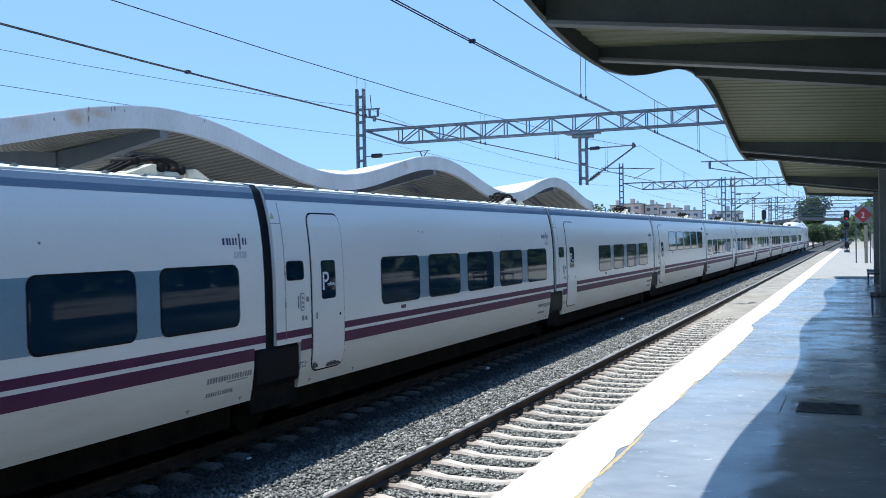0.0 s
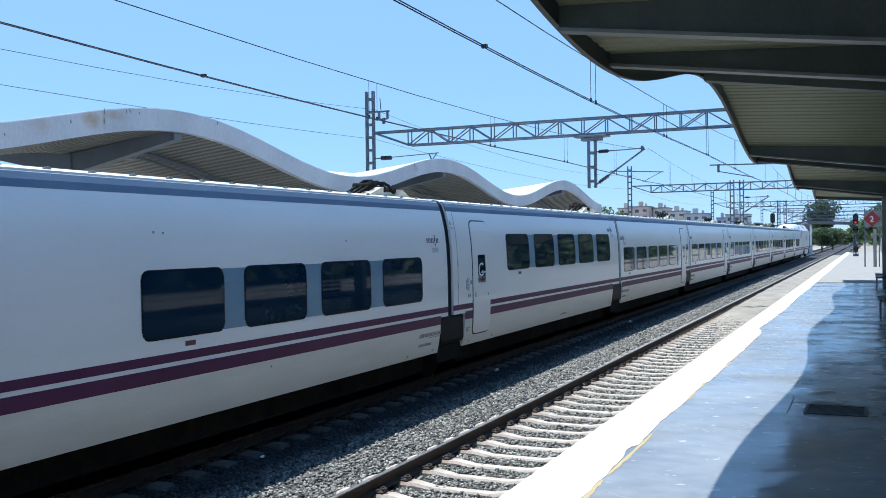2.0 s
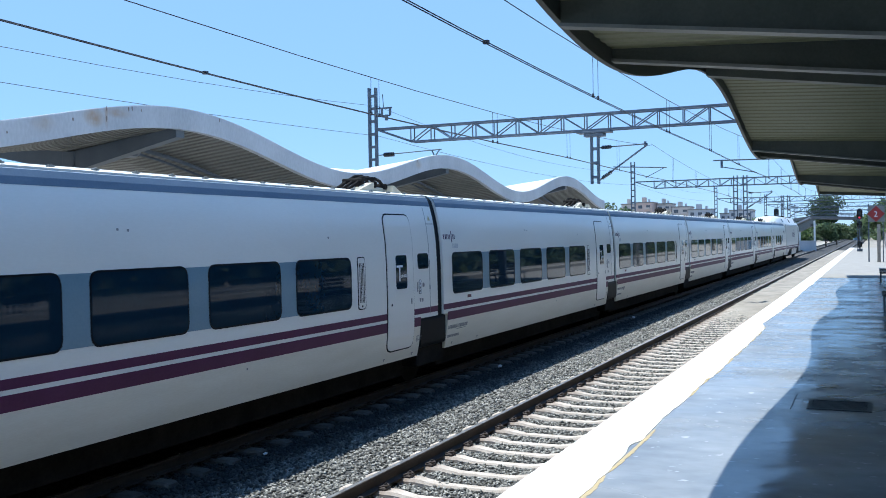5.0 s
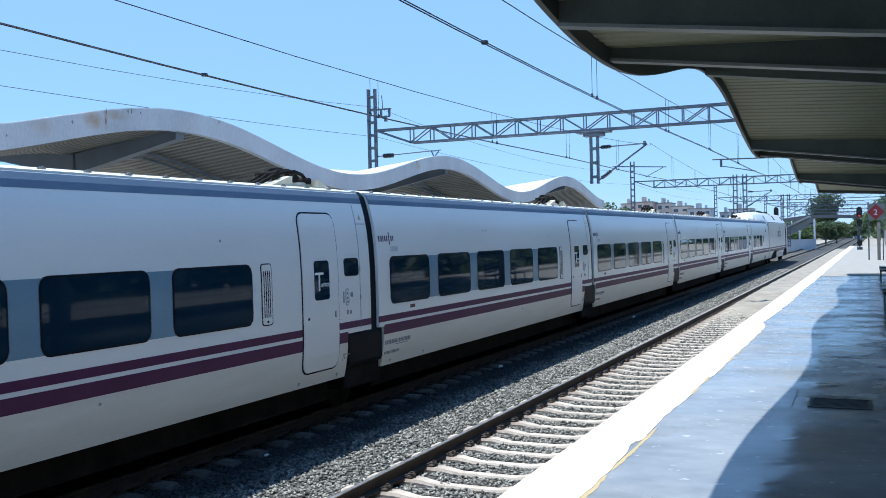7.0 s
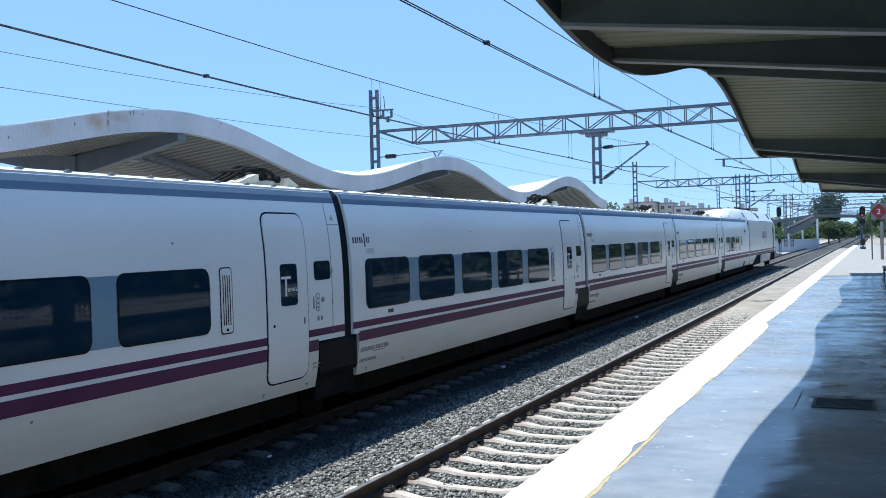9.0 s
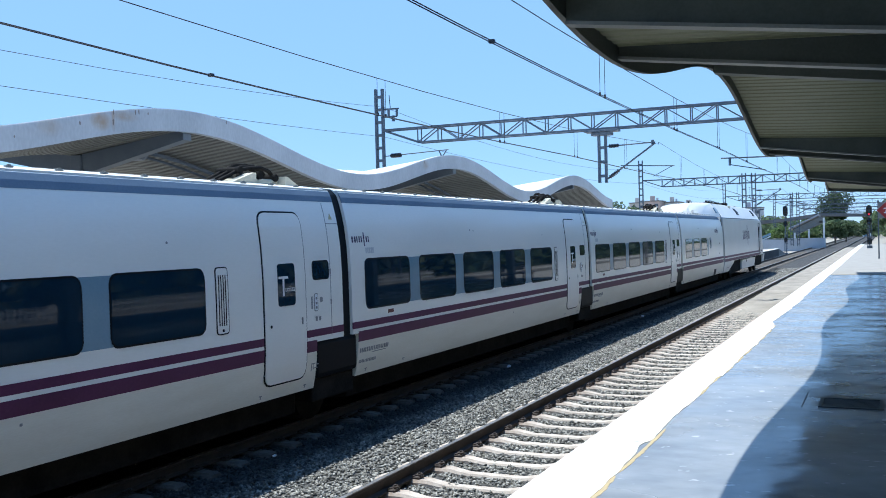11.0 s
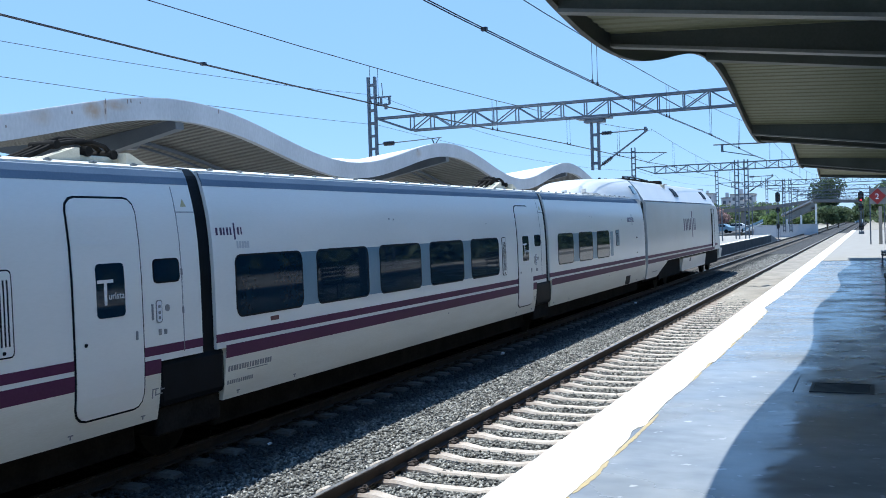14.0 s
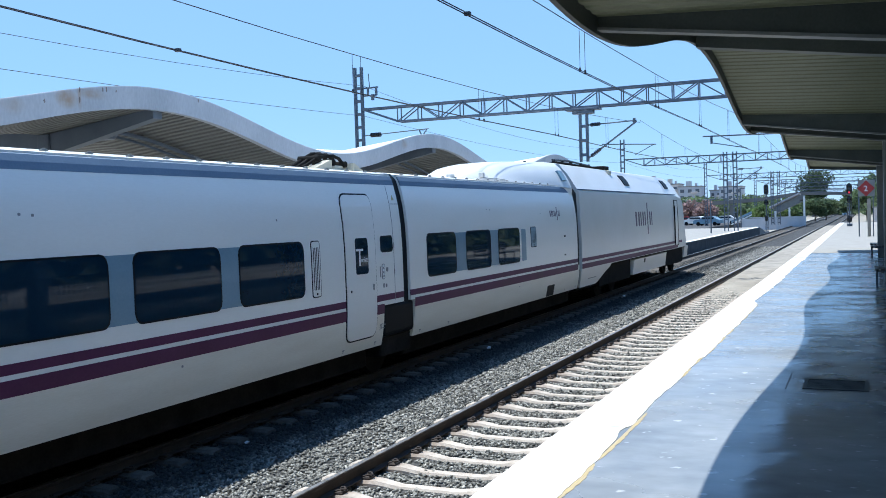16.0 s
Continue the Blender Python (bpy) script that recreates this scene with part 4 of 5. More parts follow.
def coach(kind, windows, wz, door, flip, skirt, klass, louvre=None, length=13.14, small=None, logos=(), numbers=None, g0=0.0):
    """One coach; along y from its first gap."""
    global BOLT
    words = {"P": "white first class coach with purple stripes and tinted windows", "C": "white buffet coach with high tinted windows and purple stripes",
             "T": "white second class coach with purple stripes and tinted windows", "E": "white end coach with a roof fairing rising towards the power car"}
    c = thing("railway_coach", words[kind], "railway coach", "coaches of the train")
    bm = bmesh.new()
    shell(bm, g0 + 0.27, length, 0.54, 2.74, True)
    part("body", bm, M_BODY, c, "glossy off-white body shell", True)
    bm = bmesh.new()
    shell(bm, skirt[0], skirt[1], -0.13, 0.538)
    part("skirt", bm, M_SKIRT, c, "cream painted lower skirt, slightly dirty", True)
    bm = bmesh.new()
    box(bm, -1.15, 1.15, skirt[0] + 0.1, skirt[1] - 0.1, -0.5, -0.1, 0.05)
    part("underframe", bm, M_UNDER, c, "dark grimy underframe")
    # gangway and wheel set at the first gap
    bm = bmesh.new()
    shell(bm, g0 - 0.01, g0 + 0.28, 0.5, 2.70, True, 0.05)
    part("gangway", bm, M_RUBBER, c, "black rubber gangway bellows")
    lo, hi = skirt[2], skirt[0]
    part("wheel_cover", boxes((-1.44, 1.44, lo - 0.03, hi + 0.03, -0.02, 0.57), bevel=0.09), M_RUBBER, c, "black rounded wheel housing")
    part("wheel_housing", boxes((-1.36, 1.36, lo + 0.02, hi - 0.02, -0.35, -0.0), bevel=0.03), M_UNDER, c)
    ws = part("wheel_set", boxes((-0.8, 0.8, (lo + hi) / 2 - 0.07, (lo + hi) / 2 + 0.07, RAIL + 0.36, RAIL + 0.5)), M_UNDER, c)
    for s in (-1, 1):
        bm = bmesh.new()
        rod(bm, (s * (GAUGE - 0.06), (lo + hi) / 2, RAIL + 0.43), (s * (GAUGE + 0.06), (lo + hi) / 2, RAIL + 0.43), 0.43, 28)
        rod(bm, (s * (GAUGE - 0.09), (lo + hi) / 2, RAIL + 0.43), (s * (GAUGE - 0.06), (lo + hi) / 2, RAIL + 0.43), 0.455, 28)
        part("wheel", bm, M_UNDER, ws)
    for s in (1, -1):
        part("gutter", one_panel(g0 + 0.27, length, 2.575, 2.735, 0, 0.004, s), M_GUTTER, c, "blue-grey band below the roof")
        part("roof_rail", boxes((s * 1.225 - 0.02, s * 1.225 + 0.02, g0 + 0.27, length, 2.742, 2.768)), M_ROOF, c, "bright roof edge rail")
        # stripes, broken by the door
        for z0, z1 in ((0.618, 0.722), (0.405, 0.568)):
            ends = [g0 + 0.27, length]
            if z0 < 0.53:
                ends = [max(g0 + 0.27, skirt[0]), length]
            spans = [(ends[0], ends[1])]
            if door:
                spans = [(ends[0], door[0] - 0.012), (door[1] + 0.012, ends[1])]
            for a, q in spans:
                if q - a > 0.05:
                    if z0 < 0.53:
                        a2, q2 = max(a, skirt[0] + 0.0), min(q, skirt[1])
                        if q2 > a2:
                            part("stripe", one_panel(a2, q2, z0, z1, 0, 0.003, s), M_STRIPE, c, "purple stripe")
                    else:
                        part("stripe", one_panel(a, q, z0, z1, 0, 0.003, s), M_STRIPE, c, "purple stripe")
        w0, w1 = min(w[0] for w in windows), max(w[1] for w in windows)
        if len(windows) > 1:
            part("window_band", one_panel(w0 + 0.06, w1 - 0.06, wz[0] + 0.01, wz[1] - 0.01, 0, 0.002, s), M_BAND, c, "blue-grey band between the windows")
        for a, q in windows:
            w = part("window", one_panel(a - 0.012, q + 0.012, wz[0] - 0.012, wz[1] + 0.012, 0.12, 0.005, s), M_RUBBER, c, "dark tinted window")
            part("pane", one_panel(a + 0.012, q - 0.012, wz[0] + 0.012, wz[1] - 0.012, 0.1, 0.008, s), M_GLASS, w, "dark tinted glass")
        if small:
            w = part("window", one_panel(small[0] - 0.01, small[1] + 0.01, 1.43, 1.71, 0.06, 0.004, s), M_RUBBER, c, "small tinted window")
            part("pane", one_panel(small[0] + 0.01, small[1] - 0.01, 1.45, 1.69, 0.05, 0.008, s), M_GLASS, w)
        if louvre:
            zl0 = 0.86 if kind != "E" else 1.2
            lv = part("louvre", one_panel(louvre[0], louvre[1], zl0, 1.70, 0.05, 0.008, s), M_RUBBER, c, "slatted vertical air vent")
            part("plate", one_panel(louvre[0] + 0.015, louvre[1] - 0.015, zl0 + 0.015, 1.685, 0.04, 0.011, s), M_BODY if kind != "E" else M_BAND, lv)
            part("latch", one_panel((louvre[0] + louvre[1]) / 2 - 0.02, (louvre[0] + louvre[1]) / 2 + 0.02, zl0 + 0.035, zl0 + 0.07, 0.015, 0.013, s), M_RUBBER, lv)
            n = 4
            for k in range(n):
                a = louvre[0] + 0.035 + (louvre[1] - louvre[0] - 0.07) * (k + 0.25) / n
                part("slot", one_panel(a, a + 0.018, zl0 + 0.11, 1.6, 0.0, 0.013, s), M_RUBBER, lv)
        if door:
            d0, d1 = door
            d = part("door", one_panel(d0 - 0.012, d1 + 0.012, 0.051, 2.414, 0.16, 0.006, s), M_RUBBER, c, "plug door with black seal")
            part("leaf", one_panel(d0 + 0.012, d1 - 0.012, 0.075, 2.39, 0.14, 0.016, s), M_BODY, d, "white door leaf")
            dm = (d0 + d1) / 2 + (0.0 if flip else 0.02)
            part("door_window", one_panel(dm - 0.205, dm + 0.205, 1.115, 1.695, 0.05, 0.021, s), M_GLASS, d, "dark glass in the door")
            part("handle", one_panel(d1 - 0.13 if not flip else d0 + 0.1, d1 - 0.1 if not flip else d0 + 0.13, 0.83, 0.93, 0.01, 0.024, s), M_GREYMARK, d)
            part("lock", one_panel(d0 + 0.12 if not flip else d1 - 0.16, d0 + 0.16 if not flip else d1 - 0.12, 0.84, 0.88, 0.015, 0.022, s), M_RUBBER, d)
            if s == 1:
                xl = side_x(1.35) + 0.022
                part("class_letter", turned_letters(klass[0], 0.4, dm - 0.2, 1.25, xl), M_WHITEMARK, d, "white class letter")
                tagged(part("class_word", turned_letters(klass[1:], 0.105 if len(klass) < 8 else 0.085, dm - 0.04, 1.31, xl), M_WHITEMARK, d, "white class name"), kind="stuff")
                # call button and pictograms beside the door
                bx = door[1] + 0.22 if not flip else door[0] - (0.30 if kind == "P" else 0.28)
                part("button_plate", one_panel(bx, bx + 0.1, 0.98, 1.24, 0.03, 0.006), M_GREYMARK, c, "door call button plate")
                part("button_face", one_panel(bx + 0.012, bx + 0.088, 0.992, 1.228, 0.025, 0.009), M_WHITEMARK, c)
                bm = bmesh.new()
                for z in (1.02, 1.08, 1.15):
                    panel(bm, bx + 0.03, bx + 0.07, z, z + 0.035, 0.01, 0.011)
                panel(bm, bx + 0.15, bx + 0.23, 1.1, 1.18, 0.035, 0.004)
                panel(bm, bx - 0.07, bx - 0.04, 1.02, 1.2, 0.0, 0.004)
                panel(bm, bx + 0.03, bx + 0.08, 0.84, 0.91, 0.01, 0.004)
                panel(bm, bx + 0.12, bx + 0.17, 0.84, 0.9, 0.01, 0.004)
                tagged(part("pictogram", bm, M_GREYMARK, c, "small grey pictograms"), kind="stuff")
                # hand-drawn scribble low on the skirt
                gx = d0 - 0.3 if flip else d1 + 0.14
                bm = bmesh.new()
                for a, q, z0, z1 in ((0.0, 0.015, 0.13, 0.24), (0.015, 0.10, 0.225, 0.24), (0.05, 0.065, 0.15, 0.222), (0.07, 0.17, 0.16, 0.172), (0.13, 0.142, 0.173, 0.25), (0.15, 0.2, 0.21, 0.222)):
                    panel(bm, gx + a, gx + q, z0, z1, 0, 0.003)
                tagged(part("scribble", bm, M_GREYMARK, c, "small grey scribble"), kind="stuff")
                # service hatch seams by the gap
                hx = 12.80 if not flip else g0 + 0.50
                hx = min(hx, length - 0.3)
                bm = bmesh.new()
                panel(bm, hx, hx + 0.012, 0.6, 2.55, 0, 0.003)
                panel(bm, hx + 0.012 if not flip else g0 + 0.27, length if not flip else hx, 2.24, 2.252, 0, 0.003)
                panel(bm, hx - 0.01, hx + 0.02, 1.5, 1.58, 0, 0.006)
                panel(bm, hx - 0.01, hx + 0.02, 1.05, 1.13, 0, 0.006)
                tagged(part("hatch_seam", bm, M_GREYMARK, c), kind="stuff")
                tx = hx + 0.12 if not flip else hx - 0.22
                bm = bmesh.new()
                loft(bm, [[(side_x(z) + 0.004, tx + d, z), (side_x(z) + 0.004, tx + 0.09 - d, z), (side_x(z) - 0.01, tx + 0.09 - d, z), (side_x(z) - 0.01, tx + d, z)] for z, d in ((2.31, 0.0), (2.325, 0.003), (2.4, 0.042))])
                part("warning_sign", bm, M_YELLOW, c, "small yellow warning triangle")
    # roof edge bolts
    if BOLT is None:
        BOLT = mesh_from("roof_bolt", boxes((-0.02, 0.02, -0.045, 0.045, 0, 0.022), (-0.02, 0.02, -0.015, 0.015, 0.0221, 0.034), bevel=0.006), M_FLANGE)
    for k in range(int((length - g0 - 0.6) / 0.62)):
        part("roof_bolt", BOLT, None, c, at=Matrix.Translation((1.19, g0 + 0.6 + 0.62 * k, 2.782)))
    # roof cable box near the second end
    if kind != "E":
        a = length - (1.8 if kind == "T" else 1.95)
        e = part("roof_equipment", boxes((-0.7, 0.66, a + 0.6, a + 1.36, 2.84, 2.93), bevel=0.03), M_CREAM, c, "cream roof housing with black cables")
        for u0, u1, u2, h in ((a + 0.08, a + 0.62, a + 0.56, 2.99), (a + 1.7, a + 1.34, a + 1.4, 2.97)):
            bm = bmesh.new()
            loft(bm, [[(x, u0, 2.84), (x, u1, 2.84), (x, u1, h), (x, u2, h)] for x in (0.66, 0.8)])
            part("ramp_plate", bm, M_CREAM, e, "sloped cream end plate")
        for o in (0.0, 0.13, 0.26):
            bm = bmesh.new()
            tube(bm, [(0.62 - o, a - 0.02, 2.85), (0.62 - o, a + 0.2, 2.93), (0.62 - o, a + 0.42, 3.02), (0.6 - o, a + 0.72, 3.07 + o * 0.2), (0.6 - o, a + 1.0, 3.09 + o * 0.2), (0.6 - o, a + 1.2, 3.05), (0.62 - o, a + 1.3, 2.95), (0.62 - o, a + 1.32, 2.84)], 0.03, 8)
            part("cable", bm, M_UNDER, e, "thick black jumper cable")
        for du, dz, rr_ in ((0.4, 3.02, 0.05), (0.86, 2.97, 0.06), (1.26, 2.95, 0.055)):
            bm = bmesh.new()
            rod(bm, (0.3, a + du, dz), (0.7, a + du, dz), rr_, 14)
            part("clamp", bm, M_UNDER, e, "black cable clamp")
    for um in (skirt[0] + 0.3, skirt[0] + 1.6, skirt[1] - 1.3, skirt[1] - 0.25):
        bm = bmesh.new()
        panel(bm, um - 0.035, um + 0.035, -0.055, -0.04, 0, 0.003)
        panel(bm, um - 0.008, um + 0.008, -0.09, -0.05, 0, 0.003)
        part("jacking_mark", bm, M_GREYMARK, c, "tiny grey jacking point mark")
    for um, zm in ((length * 0.38, 2.12), (length * 0.38 + 0.16, 2.11), (length * 0.71, 2.0), (length * 0.55, 0.3)):
        part("paint_chip", one_panel(um, um + 0.035, zm, zm + 0.03, 0.012, 0.002), M_GREYMARK, c)
    for u, z, size in logos:
        part("logo", logo_bars(u, z, size), M_LOGO, c, "purple operator mark")
    if numbers:
        u, s, v = numbers
        rows = ((0.225, 0.95, 0.07, 17), (0.06, 0.55, 0.05, 12)) if kind != "C" else ((0.0, 0.55, 0.035, 14),)
        for z_, l_, h_, n_ in rows:
            tagged(part("registration_mark", mark_bars(u, z_, l_, h_, n_, n_), M_GREYMARK, c, "grey registration row"), kind="stuff")
        if kind != "C":
            part("underline", one_panel(u + 0.4, u + 0.85, 0.195, 0.207, 0, 0.003), M_GREYMARK, c)
        tagged(part("series_mark", mark_bars(v, logos[0][1] - 0.175, 0.28, 0.09, 5, 5), M_FAINT, c, "thin grey train name"), kind="stuff")
        part("plate", one_panel(windows[0][0] + 0.72, windows[0][0] + 0.91, wz[0] - 0.125, wz[0] - 0.065, 0.005, 0.004), M_REDMARK, c, "small maroon plate")
    return c


T_WIN = [(0.70 + 1.928 * k, 0.70 + 1.928 * k + 1.535) for k in range(5)]
P5 = [(3.42 + 1.91 * k, 3.42 + 1.91 * k + 1.5) for k in range(5)]
P4 = [(4.75, 6.22), (6.66, 8.13), (8.55, 10.06), (10.49, 12.00)]
C5 = [(3.30, 4.81), (5.24, 6.77), (7.15, 8.67), (9.04, 10.56), (10.96, 12.49)]
E3 = [(1.02, 2.37), (2.90, 4.28), (4.75, 6.16)]
STD, HIGH = (0.905, 1.69), (1.325, 2.125)
PITCH = 13.14
LONGER = 0.45          # the buffet coach is longer than the rest
START = 10.78          # first gap at the clip's start

coaches = []
first = coach("P", P5, STD, (1.19, 2.13), True, (0.9, 12.88, -0.24), "Preferente", small=(0.55, 0.99), logos=((12.28, 1.955, 0.53),), numbers=(11.9, 1, 12.5))

# paint scraped off the foot of the leading door
scrape = random.Random(17)
for u0_, u1_, zb_, rise in ((1.215, 1.37, 0.105, 0.10), (1.60, 2.05, 0.083, 0.075)):
    bm = bmesh.new()
    secs = []
    for k in range(13):
        u_ = u0_ + (u1_ - u0_) * k / 12
        zt_ = zb_ + 0.004 + rise * math.sin(math.pi * (0.12 + 0.88 * k / 12)) ** 0.6 * scrape.uniform(0.55, 1.0)
        secs.append([(side_x(z_) + o, u_, z_) for z_, o in ((zb_, 0.014), (zb_, 0.019), (zt_, 0.019), (zt_, 0.014))])
    loft(bm, secs)
    part("scraped_patch", bm, M_BEAM, first, "dark bare metal where the paint is scraped off")
second = coach("P", P4, STD, (1.25, 2.175), True, (0.9, 12.80, -0.24), "Preferente", small=(0.55, 0.99), logos=((12.28, 1.955, 0.53),), numbers=(11.9, 1, 12.5))
buffet = coach("C", C5, HIGH, (1.25, 2.20), True, (0.85, 12.82, -0.34), "Cafeteria", small=None, length=PITCH + LONGER, logos=((12.4, 2.22, 0.56),), numbers=(7.4, 1, 12.8))
tour = coach("T", T_WIN, STD, (11.13, 12.125), False, (0.45, 12.40, -0.74), "Turista", louvre=(10.15, 10.395), small=(12.33, 12.76), logos=((0.36, 1.955, 0.56),), numbers=(0.5, 1, 0.76))
end = coach("E", E3, STD, None, False, (0.45, 11.2, -0.74), "T", louvre=(6.98, 7.4), length=11.05, logos=((8.65, 1.93, 0.9),))


# roof fairing of the end coach, swelling to the power car's outline
def fairing():
    bm = bmesh.new()
    secs = []
    for u, h, xb, xt in ((5.0, 2.83, 0.35, 0.2), (5.08, 2.91, 0.5, 0.32), (5.3, 3.0, 0.62, 0.42), (5.75, 3.11, 0.74, 0.5), (5.84, 3.13, 0.98, 0.56), (6.2, 3.21, 1.06, 0.63), (6.9, 3.31, 1.11, 0.70), (7.8, 3.38, 1.14, 0.75), (9.2, 3.44, 1.2, 0.81), (10.0, 3.465, 1.26, 0.83), (10.6, 3.49, 1.33, 0.85), (10.98, 3.51, 1.365, 0.85)):
        b = 2.76 - 0.07 * max(0, (u - 9) / 2.2)
        half = [(xb, b), (xb - (xb - xt) * 0.12, b + (h - b) * 0.2), (xb - (xb - xt) * 0.36, b + (h - b) * 0.47), (xb - (xb - xt) * 0.68, b + (h - b) * 0.74), (xt, b + (h - b) * 0.9), (xt * 0.6, b + (h - b) * 0.975), (0, h)]
        secs.append([(x, u, z) for x, z in half] + [(-x, u, z) for x, z in reversed(half[:-1])])
    loft(bm, secs)
    return bm


fr = part("roof_fairing", fairing(), M_LOCO, end, "smooth white roof fairing", True)
part("step_plate", boxes((0.92, 1.16, 4.5, 6.4, 2.79, 2.83), (0.98, 1.14, 4.9, 6.2, 2.831, 2.86), (1.0, 1.12, 4.85, 4.93, 2.861, 2.97), (1.165, 1.23, 4.4, 8.0, 2.76, 2.79), (0.8, 0.92, 3.5, 3.7, 2.8, 2.9), bevel=0.01), M_ROOF, fr, "pale step plates before the fairing")
bm = bmesh.new()
loft(bm, [[(1.28, u, 2.92), (1.12, u, 3.2), (1.06, u, 3.17), (1.22, u, 2.9)] for u in (10.4, 10.82)])
part("fairing_vent", bm, M_BAND, fr, "dark grille in the fairing")
for s_ in (1, -1):
    bm = bmesh.new()
    loft(bm, [[(s_ * 1.20, u, 2.74), (s_ * x, u, 2.70), (s_ * side_x(2.5), u, 2.5), (s_ * 1.1, u, 2.5)] for u, x in ((10.25, 1.24), (10.5, 1.28), (10.8, 1.34), (11.0, 1.365))])
    part("shoulder", bm, M_BODY, end, "white shoulder that widens towards the power car")
part("hatch", one_panel(8.3, 8.9, -0.12, 0.16, 0.02, 0.004), M_RUBBER, end, "dark opening in the skirt")
part("lamp_dot", one_panel(9.76, 9.9, 1.37, 1.42, 0.01, 0.004), M_RUBBER, end)
part("lamp_dot", one_panel(9.76, 9.9, 0.87, 0.91, 0.01, 0.004), M_RUBBER, end)
part("door_pillar", one_panel(6.3, 6.62, 0.91, 1.66, 0.03, 0.004), M_BAND, end, "blue-grey strip beside the window")


# -- power car --
def power_car():
    c = thing("power_car", "white diesel-electric power car with sloping nose and purple stripe", "locomotive")
    prof = [(-0.1, 1.40), (0.35, 1.47), (1.2, 1.475), (2.62, 1.42), (2.70, 1.36), (3.1, 1.12), (3.42, 0.85), (3.5, 0.5), (3.52, 0.0)]

    def section(u, sc=1.0, zs=1.0, zlo=0.38):
        pr = [(z, x) for z, x in prof if z >= zlo]
        pr = [(zlo, float(np.interp(zlo, [q[0] for q in prof], [q[1] for q in prof])))] + [q for q in pr if q[0] > zlo]
        half = [(x * sc, 0.38 + (z - 0.38) * zs) for z, x in pr]
        ring = half + [(-x, z) for x, z in reversed(half[:-1])]
        return [(x, u, z) for x, z in ring]

    bm = bmesh.new()
    loft(bm, [section(0.22), section(14.6), section(15.8, 0.995, 0.995), section(16.8, 0.98, 0.97), section(17.4, 0.96, 0.88), section(17.9, 0.93, 0.68), section(18.35, 0.9, 0.45), section(18.7, 0.8, 0.22), section(18.85, 0.66, 0.1)])
    part("body", bm, M_LOCO, c, "glossy white body with sloped roof sides", True)
    bm = bmesh.new()
    loft(bm, [[(1.36 * s, u, -0.12) for s in (1, -1)] + [(-1.43 * s, u, 0.39) for s in (1, -1)] for u in (17.4, 18.3)] + [[(1.1 * s, 18.8, -0.2) for s in (1, -1)] + [(-1.15 * s, 18.85, 0.39) for s in (1, -1)]])
    part("nose_skirt", bm, M_LOCO, c)
    lx = lambda z: float(np.interp(z, [q[0] for q in prof], [q[1] for q in prof]))
    for s in (1, -1):
        part("stripe", one_panel(0.23, 16.5, 0.60, 0.70, 0, 0.004, s, xf=lx), M_STRIPE, c, "purple stripe")
        part("stripe", one_panel(0.23, 15.5, 0.40, 0.54, 0, 0.004, s, xf=lx), M_STRIPE, c, "purple stripe")
        bm = bmesh.new()
        loft(bm, [[(s * lx(z), 0.15, z), (s * lx(z), u, z), (s * (lx(z) - 0.05), u, z), (s * (lx(z) - 0.05), 0.15, z)] for z, u in ((-0.14, 1.9), (-0.08, 2.2), (0.1, 2.75), (0.28, 3.45), (0.385, 3.7))])
        part("skirt_panel", bm, M_LOCO, c, "white skirt panel with a raked end")
        part("skirt_step", one_panel(1.0, 1.9, 0.06, 0.085, 0.0, 0.006, s, xf=lx), M_GREYMARK, c)
        part("tank", one_panel(7.1, 13.05, -0.23, 0.30, 0.03, -0.02, s, 0.5, xf=lx), M_BODY, c, "pale fuel tank side")
        part("tank_filler", one_panel(8.7, 8.95, 0.12, 0.27, 0.03, -0.01, s, xf=lx), M_RUBBER, c)
        part("cab_door", one_panel(14.8, 15.75, 0.5, 2.45, 0.06, 0.004, s, xf=lx), M_RUBBER, c, "cab door seam")
        part("cab_door_leaf", one_panel(15.05, 15.6, 0.53, 2.42, 0.05, 0.007, s, xf=lx), M_LOCO, c)
        part("handrail", boxes((s * 1.5 - 0.02, s * 1.5 + 0.02, 14.72, 14.76, 0.6, 2.2)), M_RUBBER, c)
        part("roof_edge", boxes((s * 1.385 - 0.02, s * 1.385 + 0.03, 0.23, 15.4, 2.67, 2.695)), M_GUTTER, c)
        for u in (6.7, 14.0):
            bm = bmesh.new()
            loft(bm, [[(s * 1.25, v, 2.94), (s * 1.145, v, 3.115), (s * 0.99, v, 3.29), (s * 0.94, v, 3.25), (s * 1.09, v, 3.07), (s * 1.19, v, 2.9)] for v in (u, u + 0.75)])
            part("roof_vent", bm, M_RUBBER, c, "dark grille in the sloped roof side")
        for u0 in (4.0, 15.2):
            # added dark sheet outside each bogie, standing for the shade there
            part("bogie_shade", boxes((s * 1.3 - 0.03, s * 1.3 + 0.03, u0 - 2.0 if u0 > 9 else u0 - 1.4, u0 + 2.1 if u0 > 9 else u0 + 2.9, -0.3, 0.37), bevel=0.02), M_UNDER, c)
            bg_ = part("bogie", boxes((s * 1.05 - 0.08, s * 1.05 + 0.08, u0 - 1.0, u0 + 2.3 - 1.0 + 1.2, -0.35, 0.05), bevel=0.03), M_UNDER, c, "dark bogie frame")
            for q in (-0.2, 1.7):
                bm = bmesh.new()
                rod(bm, (s * (GAUGE - 0.07), u0 + q, RAIL + 0.45), (s * (GAUGE + 0.07), u0 + q, RAIL + 0.45), 0.45, 28)
                part("wheel", bm, M_UNDER, bg_)
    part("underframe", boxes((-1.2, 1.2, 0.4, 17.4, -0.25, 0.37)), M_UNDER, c)
